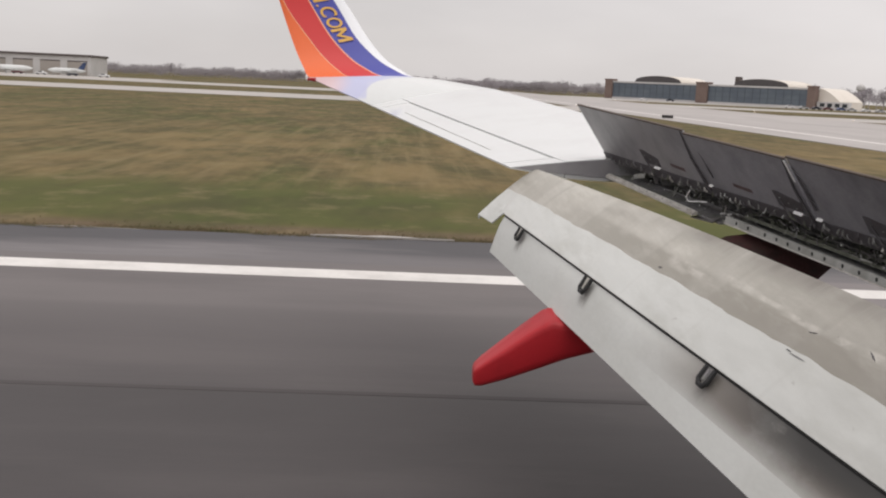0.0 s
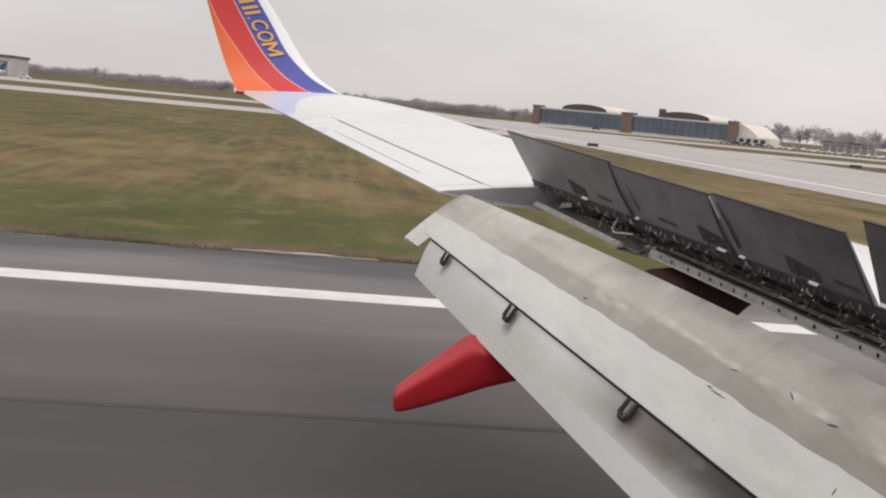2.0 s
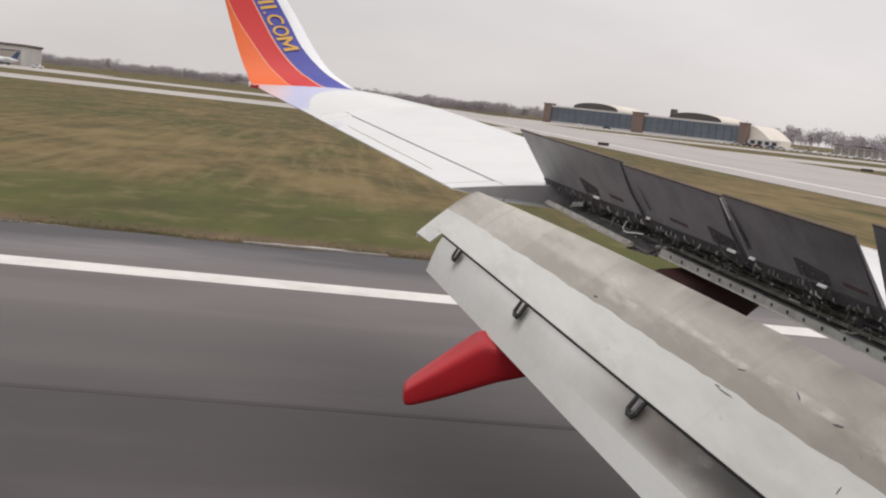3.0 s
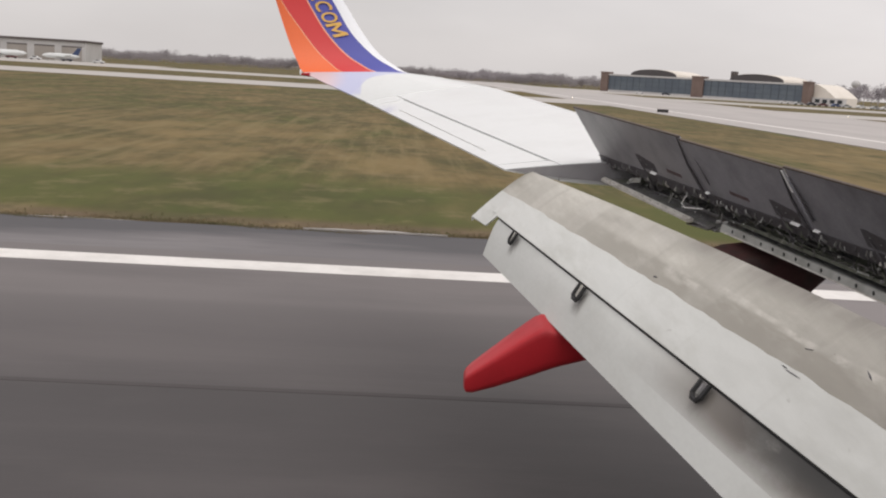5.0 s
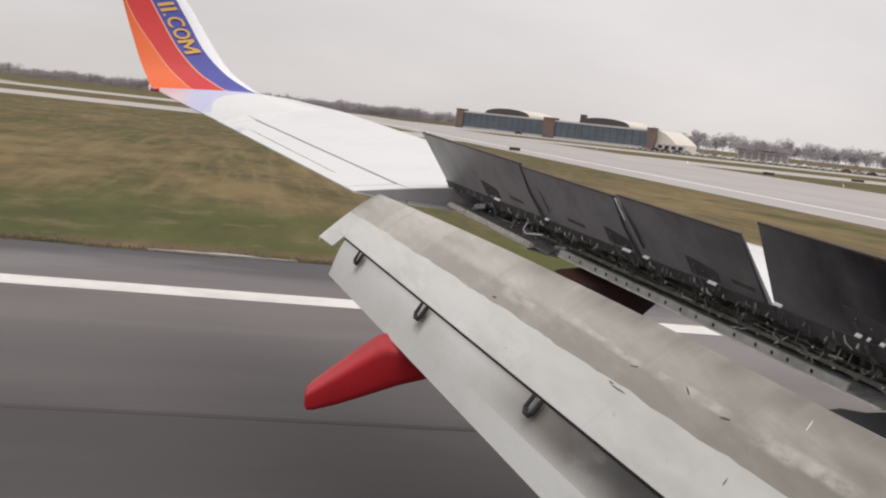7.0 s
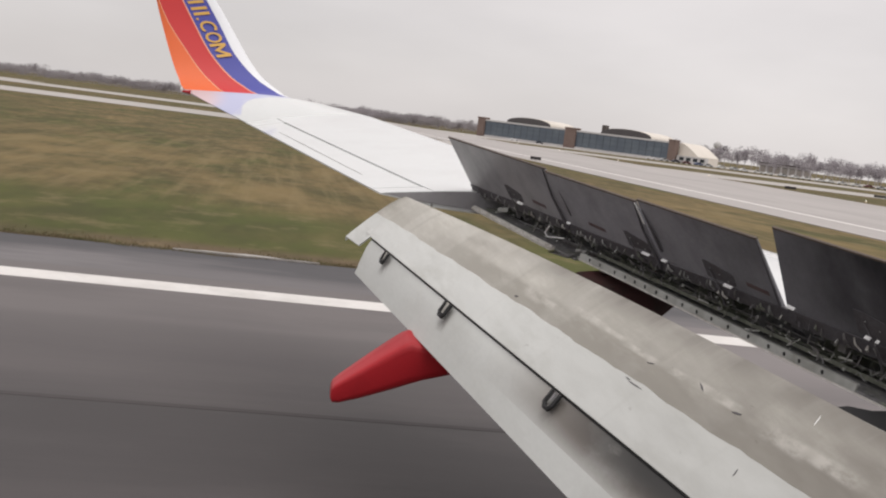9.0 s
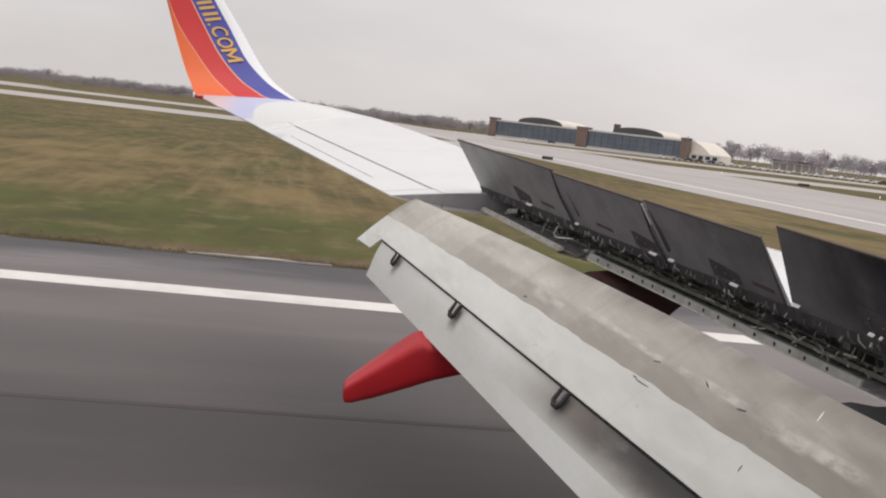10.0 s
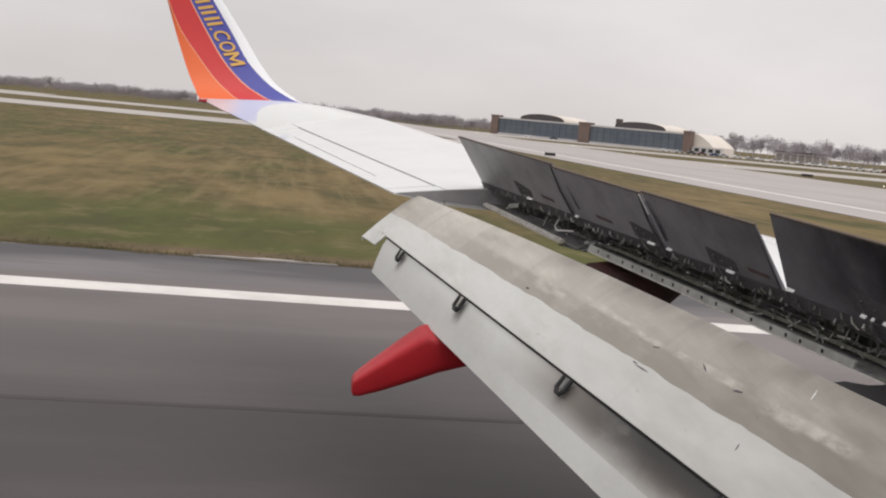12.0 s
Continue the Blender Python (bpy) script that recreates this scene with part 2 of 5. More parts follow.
graded(FLAP_BARE, "Y", 7.4, 4.2, (0.205, 0.19, 0.165), 2.0, (4, 0.5, 4), 0.9)
graded(FLAP_PAINT, "Y", 7.5, 4.0, (0.38, 0.38, 0.355), 2.0, (3, 0.6, 3), 0.8)
for at, p, long, wide in ((7.28, 0.45, 0.26, 0.060), (7.08, 0.46, 0.20, 0.03), (6.65, 0.375, 0.34, 0.035), (6.30, 0.385, 0.22, 0.022), (5.98, 0.41, 0.30, 0.026),
                          (5.62, 0.40, 0.12, 0.030), (5.28, 0.388, 0.34, 0.034), (4.72, 0.41, 0.28, 0.060), (4.40, 0.40, 0.30, 0.050)):  # worn pale patches
    along_chord = 1.306 - 0.28 * (at - 10.4) - p * (1.306 - 0.28 * (at - 10.4) - 0.95 + 0.25 * (at - 10.03)) + 0.2629 * at
    stain_or_shade(FLAP_BARE, [((0, 1, 0), (at - long * 0.7, at - long * 0.3, at + long * 0.3, at + long * 0.7)), (ACROSS, (along_chord - wide * 0.8, along_chord - wide * 0.3, along_chord + wide * 0.3, along_chord + wide * 0.8))], (0.62, 0.60, 0.55), 0.6, 8.0, (1.5, 0.8, 1.5), 0.36, 0.60)
RED = material("red_gloss_paint", (0.44, 0.018, 0.026), 0.45, spots=[(0.36, 0.016, 0.022)], spot_scale=2, grain=0.03, coat=0.1)
# the wing's shade on the fairing front, painted as dark maroon
stain_or_shade(RED, [((1, 0, 0), (1.95, 2.3, 9, 10))], (0.085, 0.024, 0.026), 1.0, 2.0, (1, 1, 1), -1.0, 0.2)
RED.node_tree.nodes["Principled BSDF"].inputs["Specular IOR Level"].default_value = 0.25
# the same painted shade, thickening forward
graded(RED, "X", 1.7, 2.4, (0.10, 0.024, 0.03), 2.0, (1, 1, 1), 1.0)
ORANGE = material("orange_paint", (0.86, 0.16, 0.04), 0.4, grain=0.02)
WHITE_W = material("winglet_white_paint", (0.83, 0.845, 0.87), 0.3, coat=0.3, grain=0.015)
RED_W = material("winglet_red_paint", (0.64, 0.035, 0.035), 0.4, grain=0.02)
BLUE = material("winglet_blue_paint", (0.062, 0.070, 0.37), 0.4, grain=0.02)
PALE = material("pale_pinstripe_paint", (0.85, 0.42, 0.25), 0.4)
GOLD = material("gold_paint", (0.72, 0.42, 0.09), 0.4)
# white tip paint with the winglet's reflection put into its colour
TIP_REFLECTION = material("wing_tip_painted_reflection", (0.705, 0.725, 0.718), 0.16, coat=0.5, spots=[(0.66, 0.675, 0.665)], spot_scale=1.2, grain=0.015)
for limits in ([((1, 0, 0), (-9, -8, -0.61, -0.57)), ((0, 1, 0), (15.27, 15.35, 20, 21))], [((-0.25, 1, 0), (15.695, 15.73, 20, 21))], [((-1, 1, 0), (16.02, 16.06, 20, 21))]):  # a rounded white field ends in the winglet's blue reflection, painted lavender
    stain_or_shade(TIP_REFLECTION, limits, (0.50, 0.52, 0.72), 0.8, 1, (1, 1, 1), -1.0, 0.1)
# reflection of the orange band, painted pink
stain_or_shade(TIP_REFLECTION, [((-0.35, 1, 0), (15.68, 15.86, 20, 21)), ((1, 0, 0), (-3, -2.9, -1.15, -0.75))], (0.74, 0.52, 0.50), 0.8, 1, (1, 1, 1), -1.0, 0.1)
SPOILER = material("dark_grey_spoiler_underside", (0.338, 0.334, 0.362), 0.40, spots=[(0.275, 0.272, 0.296), (0.37, 0.366, 0.39)], spot_scale=1.9, grain=0.08, bump=0.05)
RECESS = material("dark_recess", (0.105, 0.10, 0.108), 0.6, spots=[(0.095, 0.085, 0.088)], spot_scale=9, grain=0.2)
# sheen of the outboard panels, painted as a paler tone
stain_or_shade(SPOILER, [((0, 1, 0), (8.3, 9.3, 12, 13))], (0.37, 0.36, 0.365), 0.85, 1.5, (1, 1, 1), 0.1, 0.6)
LUG = material("white_lug_paint", (0.93, 0.93, 0.92), 0.3, grain=0.02)
EDGE = material("worn_spoiler_edge", (0.10, 0.075, 0.06), 0.6, grain=0.2)
# reflection fading inboard, put into the colour as darkening
graded(SPOILER, "Y", 7.6, 4.3, (0.050, 0.048, 0.052), 1.6, (1, 0.7, 1), 1.0)
stain_or_shade(SPOILER, [((0, 0, 1), (2.7, 2.85, 3.8, 4.0))], (0.085, 0.083, 0.086), 0.45, 2.5, (1, 1.2, 0.8), 0.45, 0.7)
# near-black zone at the inboard end
stain_or_shade(SPOILER, [((0, 1, 0), (1, 2, 5.35, 6.05))], (0.026, 0.026, 0.031), 1.0, 1.5, (1, 1, 0.5), 0.25, 0.55)
COVE = material("sooty_primer", (0.25, 0.245, 0.25), 0.6, spots=[(0.20, 0.22, 0.16), (0.13, 0.125, 0.13)], spot_scale=6, grain=0.25)
PRIMER = material("green_primer", (0.165, 0.172, 0.135), 0.6, spots=[(0.10, 0.105, 0.085)], spot_scale=9, grain=0.2)
RAIL = material("grey_painted_rail", (0.45, 0.455, 0.43), 0.5, spots=[(0.26, 0.26, 0.23)], spot_scale=5, grain=0.08)
SOOTY = material("sooty_steel", (0.23, 0.22, 0.215), 0.45, 0.3, spots=[(0.10, 0.096, 0.093)], spot_scale=12, grain=0.2)
DULL = material("dull_aluminium", (0.35, 0.35, 0.34), 0.45, 0.6, grain=0.1)
BLACK = material("black_rubber", (0.02, 0.02, 0.021), 0.6, grain=0.1)
PLACARD = material("maroon_placard", (0.15, 0.105, 0.105), 0.6, spots=[(0.10, 0.06, 0.06)], spot_scale=14, grain=0.1)
LIP = material("pale_worn_aluminium", (0.60, 0.585, 0.54), 0.45, spots=[(0.40, 0.37, 0.32), (0.68, 0.66, 0.62)], spot_scale=7, grain=0.1)
# shaded copy of the red, for the fairing front under the wing
RED_SHADED = material("shaded_red_paint", (0.105, 0.044, 0.042), 0.6, spots=[(0.07, 0.045, 0.04)], spot_scale=7, grain=0.15)
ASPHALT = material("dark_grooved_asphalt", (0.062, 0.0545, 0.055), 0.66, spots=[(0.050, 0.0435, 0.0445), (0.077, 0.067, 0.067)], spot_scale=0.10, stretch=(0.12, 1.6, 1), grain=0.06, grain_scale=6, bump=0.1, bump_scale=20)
stain_or_shade(ASPHALT, [((0, 1, 0), (16.3, 16.9, 30, 31))], (0.140, 0.126, 0.123), 0.8, 0.12, (0.12, 1.2, 1), -0.35, 0.62)
# wide ramp outward: grazing gloss put into the asphalt colour
stain_or_shade(ASPHALT, [((0, 1, 0), (11.0, 19.3, 30, 31))], (0.150, 0.134, 0.131), 0.75, 0.12, (0.12, 1.2, 1), -0.35, 0.62)
stain_or_shade(ASPHALT, [((0, 1, 0), (-40, -39, 12.10, 12.14))], (0.040, 0.0345, 0.035), 0.85, 0.5, (0.25, 0.6, 1), 0.25, 0.6)  # darker lane inboard of the joint
stain_or_shade(ASPHALT, [((0, 1, 0), (-40, -39, 19, 20))], (0.112, 0.099, 0.097), 0.45, 0.22, (0.6, 1.0, 1), 0.52, 0.7)
stain_or_shade(ASPHALT, [((0, 1, 0), (-40, -39, 30, 31))], (0.110, 0.096, 0.094), 0.4, 0.5, (0.3, 1.0, 1), 0.50, 0.72)
stain_or_shade(ASPHALT, [((0, 1, 0), (-40, -39, 30, 31))], (0.036, 0.031, 0.033), 0.35, 0.4, (0.25, 0.9, 1), 0.52, 0.74)
stain_or_shade(ASPHALT, [((0, 1, 0), (13.5, 15.0, 30, 31)), ((1, 0, 0), (4.5, 8.5, 300, 310))], (0.20, 0.18, 0.178), 0.8, 0.3, (0.3, 0.8, 1), 0.1, 0.55)  # grazing sheen ahead, painted as a paler surface
SHOULDER = material("stained_shoulder", (0.118, 0.108, 0.110), 0.6, spots=[(0.055, 0.050, 0.054), (0.17, 0.158, 0.16)], spot_scale=0.25, stretch=(0.2, 1.0, 1), grain=0.08, grain_scale=5, bump=0.1, bump_scale=20)
stain_or_shade(SHOULDER, [((0, 1, 0), (21.4, 22.8, 24.7, 24.8))], (0.034, 0.032, 0.036), 0.9, 0.35, (0.25, 1.1, 1), 0.30, 0.50)  # damp along the grass
CONCRETE = material("pale_concrete", (0.41, 0.385, 0.36), 0.8, spots=[(0.35, 0.33, 0.31), (0.45, 0.425, 0.40)], spot_scale=0.05, stretch=(0.3, 1, 1), grain=0.05, grain_scale=3)
CROSSING = material("weathered_grey_concrete", (0.385, 0.36, 0.345), 0.8, spots=[(0.33, 0.308, 0.295), (0.42, 0.395, 0.378)], spot_scale=0.07, stretch=(1, 0.25, 1), grain=0.05, grain_scale=3)
JOINT = material("joint_sealant", (0.056, 0.049, 0.049), 0.8, grain=0.1)
PAINT_W = material("runway_white_paint", (0.72, 0.70, 0.67), 0.6, spots=[(0.58, 0.56, 0.53)], spot_scale=0.8, spot_range=(0.45, 0.75), grain=0.06, grain_scale=8)
PAINT_Y = material("runway_yellow_paint", (0.60, 0.36, 0.06), 0.6, spots=[(0.45, 0.30, 0.10)], spot_scale=0.8, grain=0.06, grain_scale=8)
GRASS = material("winter_grass", (0.122, 0.098, 0.046), 0.95, spots=[(0.185, 0.136, 0.066), (0.080, 0.084, 0.030), (0.140, 0.106, 0.050)], spot_scale=0.11, spot_range=(0.46, 0.60), stretch=(0.6, 0.2, 1), grain=0.3, grain_scale=2.5, bump=0.6, bump_scale=3)
stain_or_shade(GRASS, [((0, 1, 0), (25.0, 27.5, 33, 40))], (0.083, 0.094, 0.030), 0.85, 0.16, (0.6, 0.45, 1), 0.28, 0.50)  # greener strip near the shoulder
stain_or_shade(GRASS, [((0, 1, 0), (33, 40, 58, 85))], (0.205, 0.150, 0.070), 0.85, 0.14, (0.8, 0.3, 1), 0.42, 0.58)
stain_or_shade(GRASS, [((0, 1, 0), (24, 24.2, 25.6, 26.8))], (0.135, 0.100, 0.064), 0.9, 0.5, (0.3, 1.2, 1), 0.30, 0.52)  # dry fringe
stain_or_shade(GRASS, [((0, 1, 0), (20, 21, 900, 1000))], (0.066, 0.064, 0.029), 0.7, 0.35, (0.8, 0.35, 1), 0.46, 0.64)
stain_or_shade(GRASS, [((0, 1, 0), (20, 21, 140, 200))], (0.215, 0.170, 0.092), 0.55, 0.8, (0.7, 0.5, 1), 0.54, 0.70)
stain_or_shade(GRASS, [((0, 1, 0), (33, 40, 70, 100))], (0.225, 0.175, 0.090), 0.5, 0.9, (1.3, 0.06, 1), 0.48, 0.66)  # mowing lines
stain_or_shade(GRASS, [((0, 1, 0), (30, 36, 70, 100))], (0.085, 0.070, 0.030), 0.5, 0.7, (1.1, 0.07, 1), 0.54, 0.70)
GRASS.node_tree.nodes["Principled BSDF"].inputs["Specular IOR Level"].default_value = 0.12
# twig colour lightened to lavender-grey to carry the distance haze
TWIGS = material("bare_winter_twigs", (0.36, 0.338, 0.355), 0.9, grain=0.1, grain_scale=0.4, island=0.08)
twig_nodes, twig_links = TWIGS.node_tree.nodes, TWIGS.node_tree.links
thin = twig_nodes.new("ShaderNodeBsdfTranslucent")
thin.inputs["Color"].default_value = (0.40, 0.375, 0.39, 1)
sheer = twig_nodes.new("ShaderNodeMixShader")
sheer.inputs["Fac"].default_value = 0.55
twig_links.new(twig_nodes["Principled BSDF"].outputs["BSDF"], sheer.inputs[1])
twig_links.new(thin.outputs["BSDF"], sheer.inputs[2])
twig_links.new(sheer.outputs["Shader"], twig_nodes["Material Output"].inputs["Surface"])
BLADES = material("winter_grass_blades", (0.19, 0.155, 0.085), 0.9, spots=[(0.10, 0.105, 0.038), (0.19, 0.148, 0.085)], spot_scale=0.5, spot_range=(0.44, 0.6), stretch=(0.5, 1, 1), grain=0.1, grain_scale=3, island=0.15)
BRICK = material("brown_brick", (0.195, 0.142, 0.122), 0.85, spots=[(0.165, 0.118, 0.10)], spot_scale=0.3, grain=0.1, grain_scale=4)
GLAZING = material("blue_grey_glazing", (0.105, 0.13, 0.16), 0.3, spots=[(0.135, 0.165, 0.19)], spot_scale=0.12, grain=0.05)
GLAZE_BAR = material("blue_grey_door_bars", (0.085, 0.10, 0.122), 0.5)
ROOF_PALE = material("pale_barrel_roof", (0.72, 0.67, 0.60), 0.7, spots=[(0.65, 0.60, 0.52)], spot_scale=0.1, grain=0.04, grain_scale=2)
ROOF_DARK = material("dark_gable_cladding", (0.082, 0.075, 0.076), 0.8, grain=0.1, grain_scale=2)
WALL_PALE = material("pale_cladding", (0.55, 0.54, 0.53), 0.7, spots=[(0.48, 0.47, 0.46)], spot_scale=0.1, grain=0.05, grain_scale=2)
WALL_TAN = material("tan_cladding", (0.36, 0.33, 0.30), 0.8, spots=[(0.30, 0.28, 0.25)], spot_scale=0.1, grain=0.05, grain_scale=2)
DARKWIN = material("dark_window_glass", (0.03, 0.035, 0.04), 0.15)
TAR = material("dark_roof_edge", (0.10, 0.085, 0.08), 0.8, grain=0.1)
CARS = [material(f"car_paint_{k}", c, 0.3, grain=0.02) for k, c in (("white", (0.7, 0.7, 0.7)), ("silver", (0.4, 0.41, 0.42)), ("dark", (0.04, 0.045, 0.06)), ("maroon", (0.12, 0.04, 0.04)), ("blue", (0.05, 0.08, 0.18)))]
SIGN = material("black_sign_panel", (0.025, 0.024, 0.024), 0.6)
LAMP_W = bpy.data.materials.new("runway_lamp_glow")
LAMP_W.use_nodes = True
LAMP_W.node_tree.nodes["Principled BSDF"].inputs["Emission Color"].default_value = (1, 0.93, 0.8, 1)
LAMP_W.node_tree.nodes["Principled BSDF"].inputs["Emission Strength"].default_value = 2.0


# ---------------------------------------------------------------- mesh helpers
def thing(name, label, category, at=(0, 0, 0), group="", kind=""):
    ob = new(name)
    ob.location = at
    return tagged(ob, label, category, group, kind)


def mesh(name, verts, faces, mats, smooth=False, slots=None):
    me = bpy.data.meshes.new(name)
    me.from_pydata([tuple(v) for v in verts], [], faces)
    for m in (mats if isinstance(mats, (list, tuple)) else [mats]):
        me.materials.append(m)
    if slots:
        me.polygons.foreach_set("material_index", slots)
    if smooth:
        me.polygons.foreach_set("use_smooth", [True] * len(me.polygons))
    bm = bmesh.new()
    bm.from_mesh(me)
    bmesh.ops.recalc_face_normals(bm, faces=bm.faces)
    bm.to_mesh(me)
    bm.free()
    return me


def part(name, me, parent, label=""):
    ob = new(name, me)
    ob.parent = parent
    return tagged(ob, label) if label else ob


def structure(name, me, label="", category=""):
    return tagged(new(name, me), label, category, kind="structure")


def grid(rows, closed=False):
    """Faces between rows of points of equal length; closed joins the last point of a row to its first, and caps the ends."""
    verts, faces, n = [v for r in rows for v in r], [], len(rows[0])
    for i in range(len(rows) - 1):
        for j in range(n if closed else n - 1):
            a, b = i * n + j, i * n + (j + 1) % n
            faces.append((a, b, b + n, a + n))
    if closed:
        faces.append(tuple(range(n)))
        faces.append(tuple(range((len(rows) - 1) * n, len(rows) * n)))
    return verts, faces


def loft(name, rows, mat, smooth=True, closed=True):
    me = mesh(name, *grid(rows, closed), mat, smooth)
    if smooth:
        sharpen(me)
    return me


def sharpen(me, angle=35):
    bm = bmesh.new()
    bm.from_mesh(me)
    for e in bm.edges:
        if len(e.link_faces) == 2 and e.calc_face_angle(0) > radians(angle):
            e.smooth = False
    bm.to_mesh(me)
    bm.free()


def box(x0, y0, z0, x1, y1, z1, bevel=0.0):
    bm = bmesh.new()
    bmesh.ops.create_cube(bm, size=1)
    for v in bm.verts:
        v.co = Vector(((x0, x1)[v.co.x > 0], (y0, y1)[v.co.y > 0], (z0, z1)[v.co.z > 0]))
    if bevel:
        bmesh.ops.bevel(bm, geom=bm.edges[:], offset=bevel, segments=1, affect="EDGES")
    bm.normal_update()
    v, f = [x.co.copy() for x in bm.verts], [[a.index for a in q.verts] for q in bm.faces]
    bm.free()
    return v, f


def joined(*pieces):
    verts, faces = [], []
    for v, f in pieces:
        k = len(verts)
        verts += list(v)
        faces += [tuple(i + k for i in q) for q in f]
    return verts, faces


def tube(points, radius, sides=8):
    """A round bar through points."""
    points = [Vector(p) for p in points]
    rows = []
    for i, p in enumerate(points):
        d = (points[min(i + 1, len(points) - 1)] - points[max(i - 1, 0)]).normalized()
        a = d.orthogonal().normalized() if i == 0 else (prev - d * prev.dot(d)).normalized()
        prev = a
        b = d.cross(a)
        r = radius[i] if isinstance(radius, (list, tuple)) else radius
        rows.append([p + r * (math.cos(t) * a + math.sin(t) * b) for t in (2 * math.pi * k / sides for k in range(sides))])
    return grid(rows, True)


def slab(corners, thick):
    """A plate: the outline pushed back along its own normal."""
    c = [Vector(p) for p in corners]
    n = (c[1] - c[0]).cross(c[2] - c[0]).normalized() * thick
    k = len(c)
    verts = c + [p - n for p in c]
    faces = [tuple(range(k)), tuple(range(2 * k - 1, k - 1, -1))] + [(i, i + k, (i + 1) % k + k, (i + 1) % k) for i in range(k)]
    return verts, faces


def flat(x0, y0, x1, y1, z, nx=1, ny=1):
    rows = [[(x0 + (x1 - x0) * i / nx, y0 + (y1 - y0) * j / ny, z) for j in range(ny + 1)] for i in range(nx + 1)]
    return grid(rows)


# ---------------------------------------------------------------- ground and pavements
structure("ground", mesh("ground", *flat(-2400, -600, 2400, 3200, -0.05), GRASS), "patchy brown and green winter grass airfield", "grass")
RUN0, RUN1 = -1200, 1400
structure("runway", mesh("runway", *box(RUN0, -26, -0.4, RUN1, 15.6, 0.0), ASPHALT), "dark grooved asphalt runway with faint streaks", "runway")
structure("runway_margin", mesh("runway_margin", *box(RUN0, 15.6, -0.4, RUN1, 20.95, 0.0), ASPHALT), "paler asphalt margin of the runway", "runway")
structure("shoulder", mesh("shoulder", *box(RUN0, 20.95, -0.4, RUN1, 24.6, -0.012), SHOULDER), "wet-stained grey runway shoulder", "pavement")
structure("edge_line", mesh("edge_line", *box(RUN0, 19.36, -0.01, RUN1, 20.22, 0.004), PAINT_W), "worn white painted runway edge line", "marking")
for k, y in enumerate((12.1,)):
    structure(f"joint_{k}", mesh("joint", *box(RUN0, y, -0.01, RUN1, y + 0.13, 0.003), JOINT), "dark sealed pavement joint", "joint")
CROSS0, CROSS1 = 38.6, 90.0
structure("crossing_runway", mesh("crossing_runway", *box(CROSS0, 24.6, -0.4, CROSS1, 900, -0.008), CROSSING), "pale concrete crossing runway", "runway")
structure("crossing_line_near", mesh("crossing_line_near", *box(CROSS0 + 6.6, 24.7, -0.01, CROSS0 + 7.5, 900, -0.003), PAINT_W), "white edge line of the crossing runway", "marking")
structure("far_taxiway", mesh("far_taxiway", *box(-900, 190, -0.4, CROSS0, 236, -0.02), CONCRETE), "pale concrete taxiway beyond the grass", "taxiway")
structure("far_taxiway_outer", mesh("far_taxiway_outer", *box(-900, 330, -0.4, CROSS0, 405, -0.02), CONCRETE), "pale concrete taxiway beyond the grass", "taxiway")
structure("cross_taxiway", mesh("cross_taxiway", *box(CROSS1, 205, -0.4, 900, 246, -0.02), CONCRETE), "pale concrete taxiway beyond the crossing runway", "taxiway")
structure("apron", mesh("apron", *box(CROSS1, 322, -0.4, 900, 380, -0.02), CONCRETE), "pale concrete taxiway in front of the hangars", "taxiway")
structure("parking_apron", mesh("parking_apron", *box(CROSS1, 470, -0.4, 800, 640, -0.03), CONCRETE), "pale concrete apron in front of the hangars", "apron")

# ---------------------------------------------------------------- aircraft
plane = thing("airliner", "white airliner with raised spoilers, lowered flaps and striped winglet", "aircraft", (0, 0, 0))


def P(x, y, z):
    return Vector((x, y, EYE + z))


def te(y):  # trailing edge of the fixed wing
    d = y - 10.4
    return 1.032 - 0.32 * d, -0.727 + 0.09 * d


def le(y):
    d = y - 10.4
    return 3.85 - 0.53 * d, -0.627 + (0.09 + 0.041 * (d > 0)) * d


def upper(y, x):
    """Height of the wing's upper skin."""
    (xt, zt), (xl, zl) = te(y), le(y)
    s = (x - xt) / (xl - xt)
    r = 0.62 if s < 0.62 else 0.38
    return zt + (zl - zt) * s + 0.039 * (xl - xt) * max(0.0, 1 - ((s - 0.62) / r) ** 2) ** (1.0 if s < 0.62 else 0.7)


def lower(y, x):
    (xt, zt), (xl, zl) = te(y), le(y)
    s = (x - xt) / (xl - xt)
    return zt + (zl - zt) * s - 0.055 * (xl - xt) * max(0.0, 1 - ((s - 0.7) / (0.7 if s < 0.7 else 0.3)) ** 2) ** 0.6 - 0.012 * (1 - s)


def hinge(y):  # spoiler hinge line
    d = y - 10.4
    return P(2.046 - 0.31 * d, y, -0.606 + 0.0775 * d)


def ail(y):
    return 1.397 - 0.345 * (y - 10.9)


def wing_section(y, back, n=14):
    xl = le(y)[0]
    xs = [back + (xl - back) * math.sin(math.pi / 2 * k / n) for k in range(n + 1)]
    top = [P(x, y, upper(y, x)) for x in xs]
    low = [P(x, y, lower(y, x)) for x in reversed(xs[:-1])]
    return top + low


# outer wing, with the aileron as a separate surface
part("outer_wing", loft("outer_wing", [wing_section(y, ail(y) + 0.012) for y in (10.4, 10.9, 11.6, 12.4, 13.2, 14.0, 14.6, 15.2)], WHITE), plane, "clean white outer wing skin")


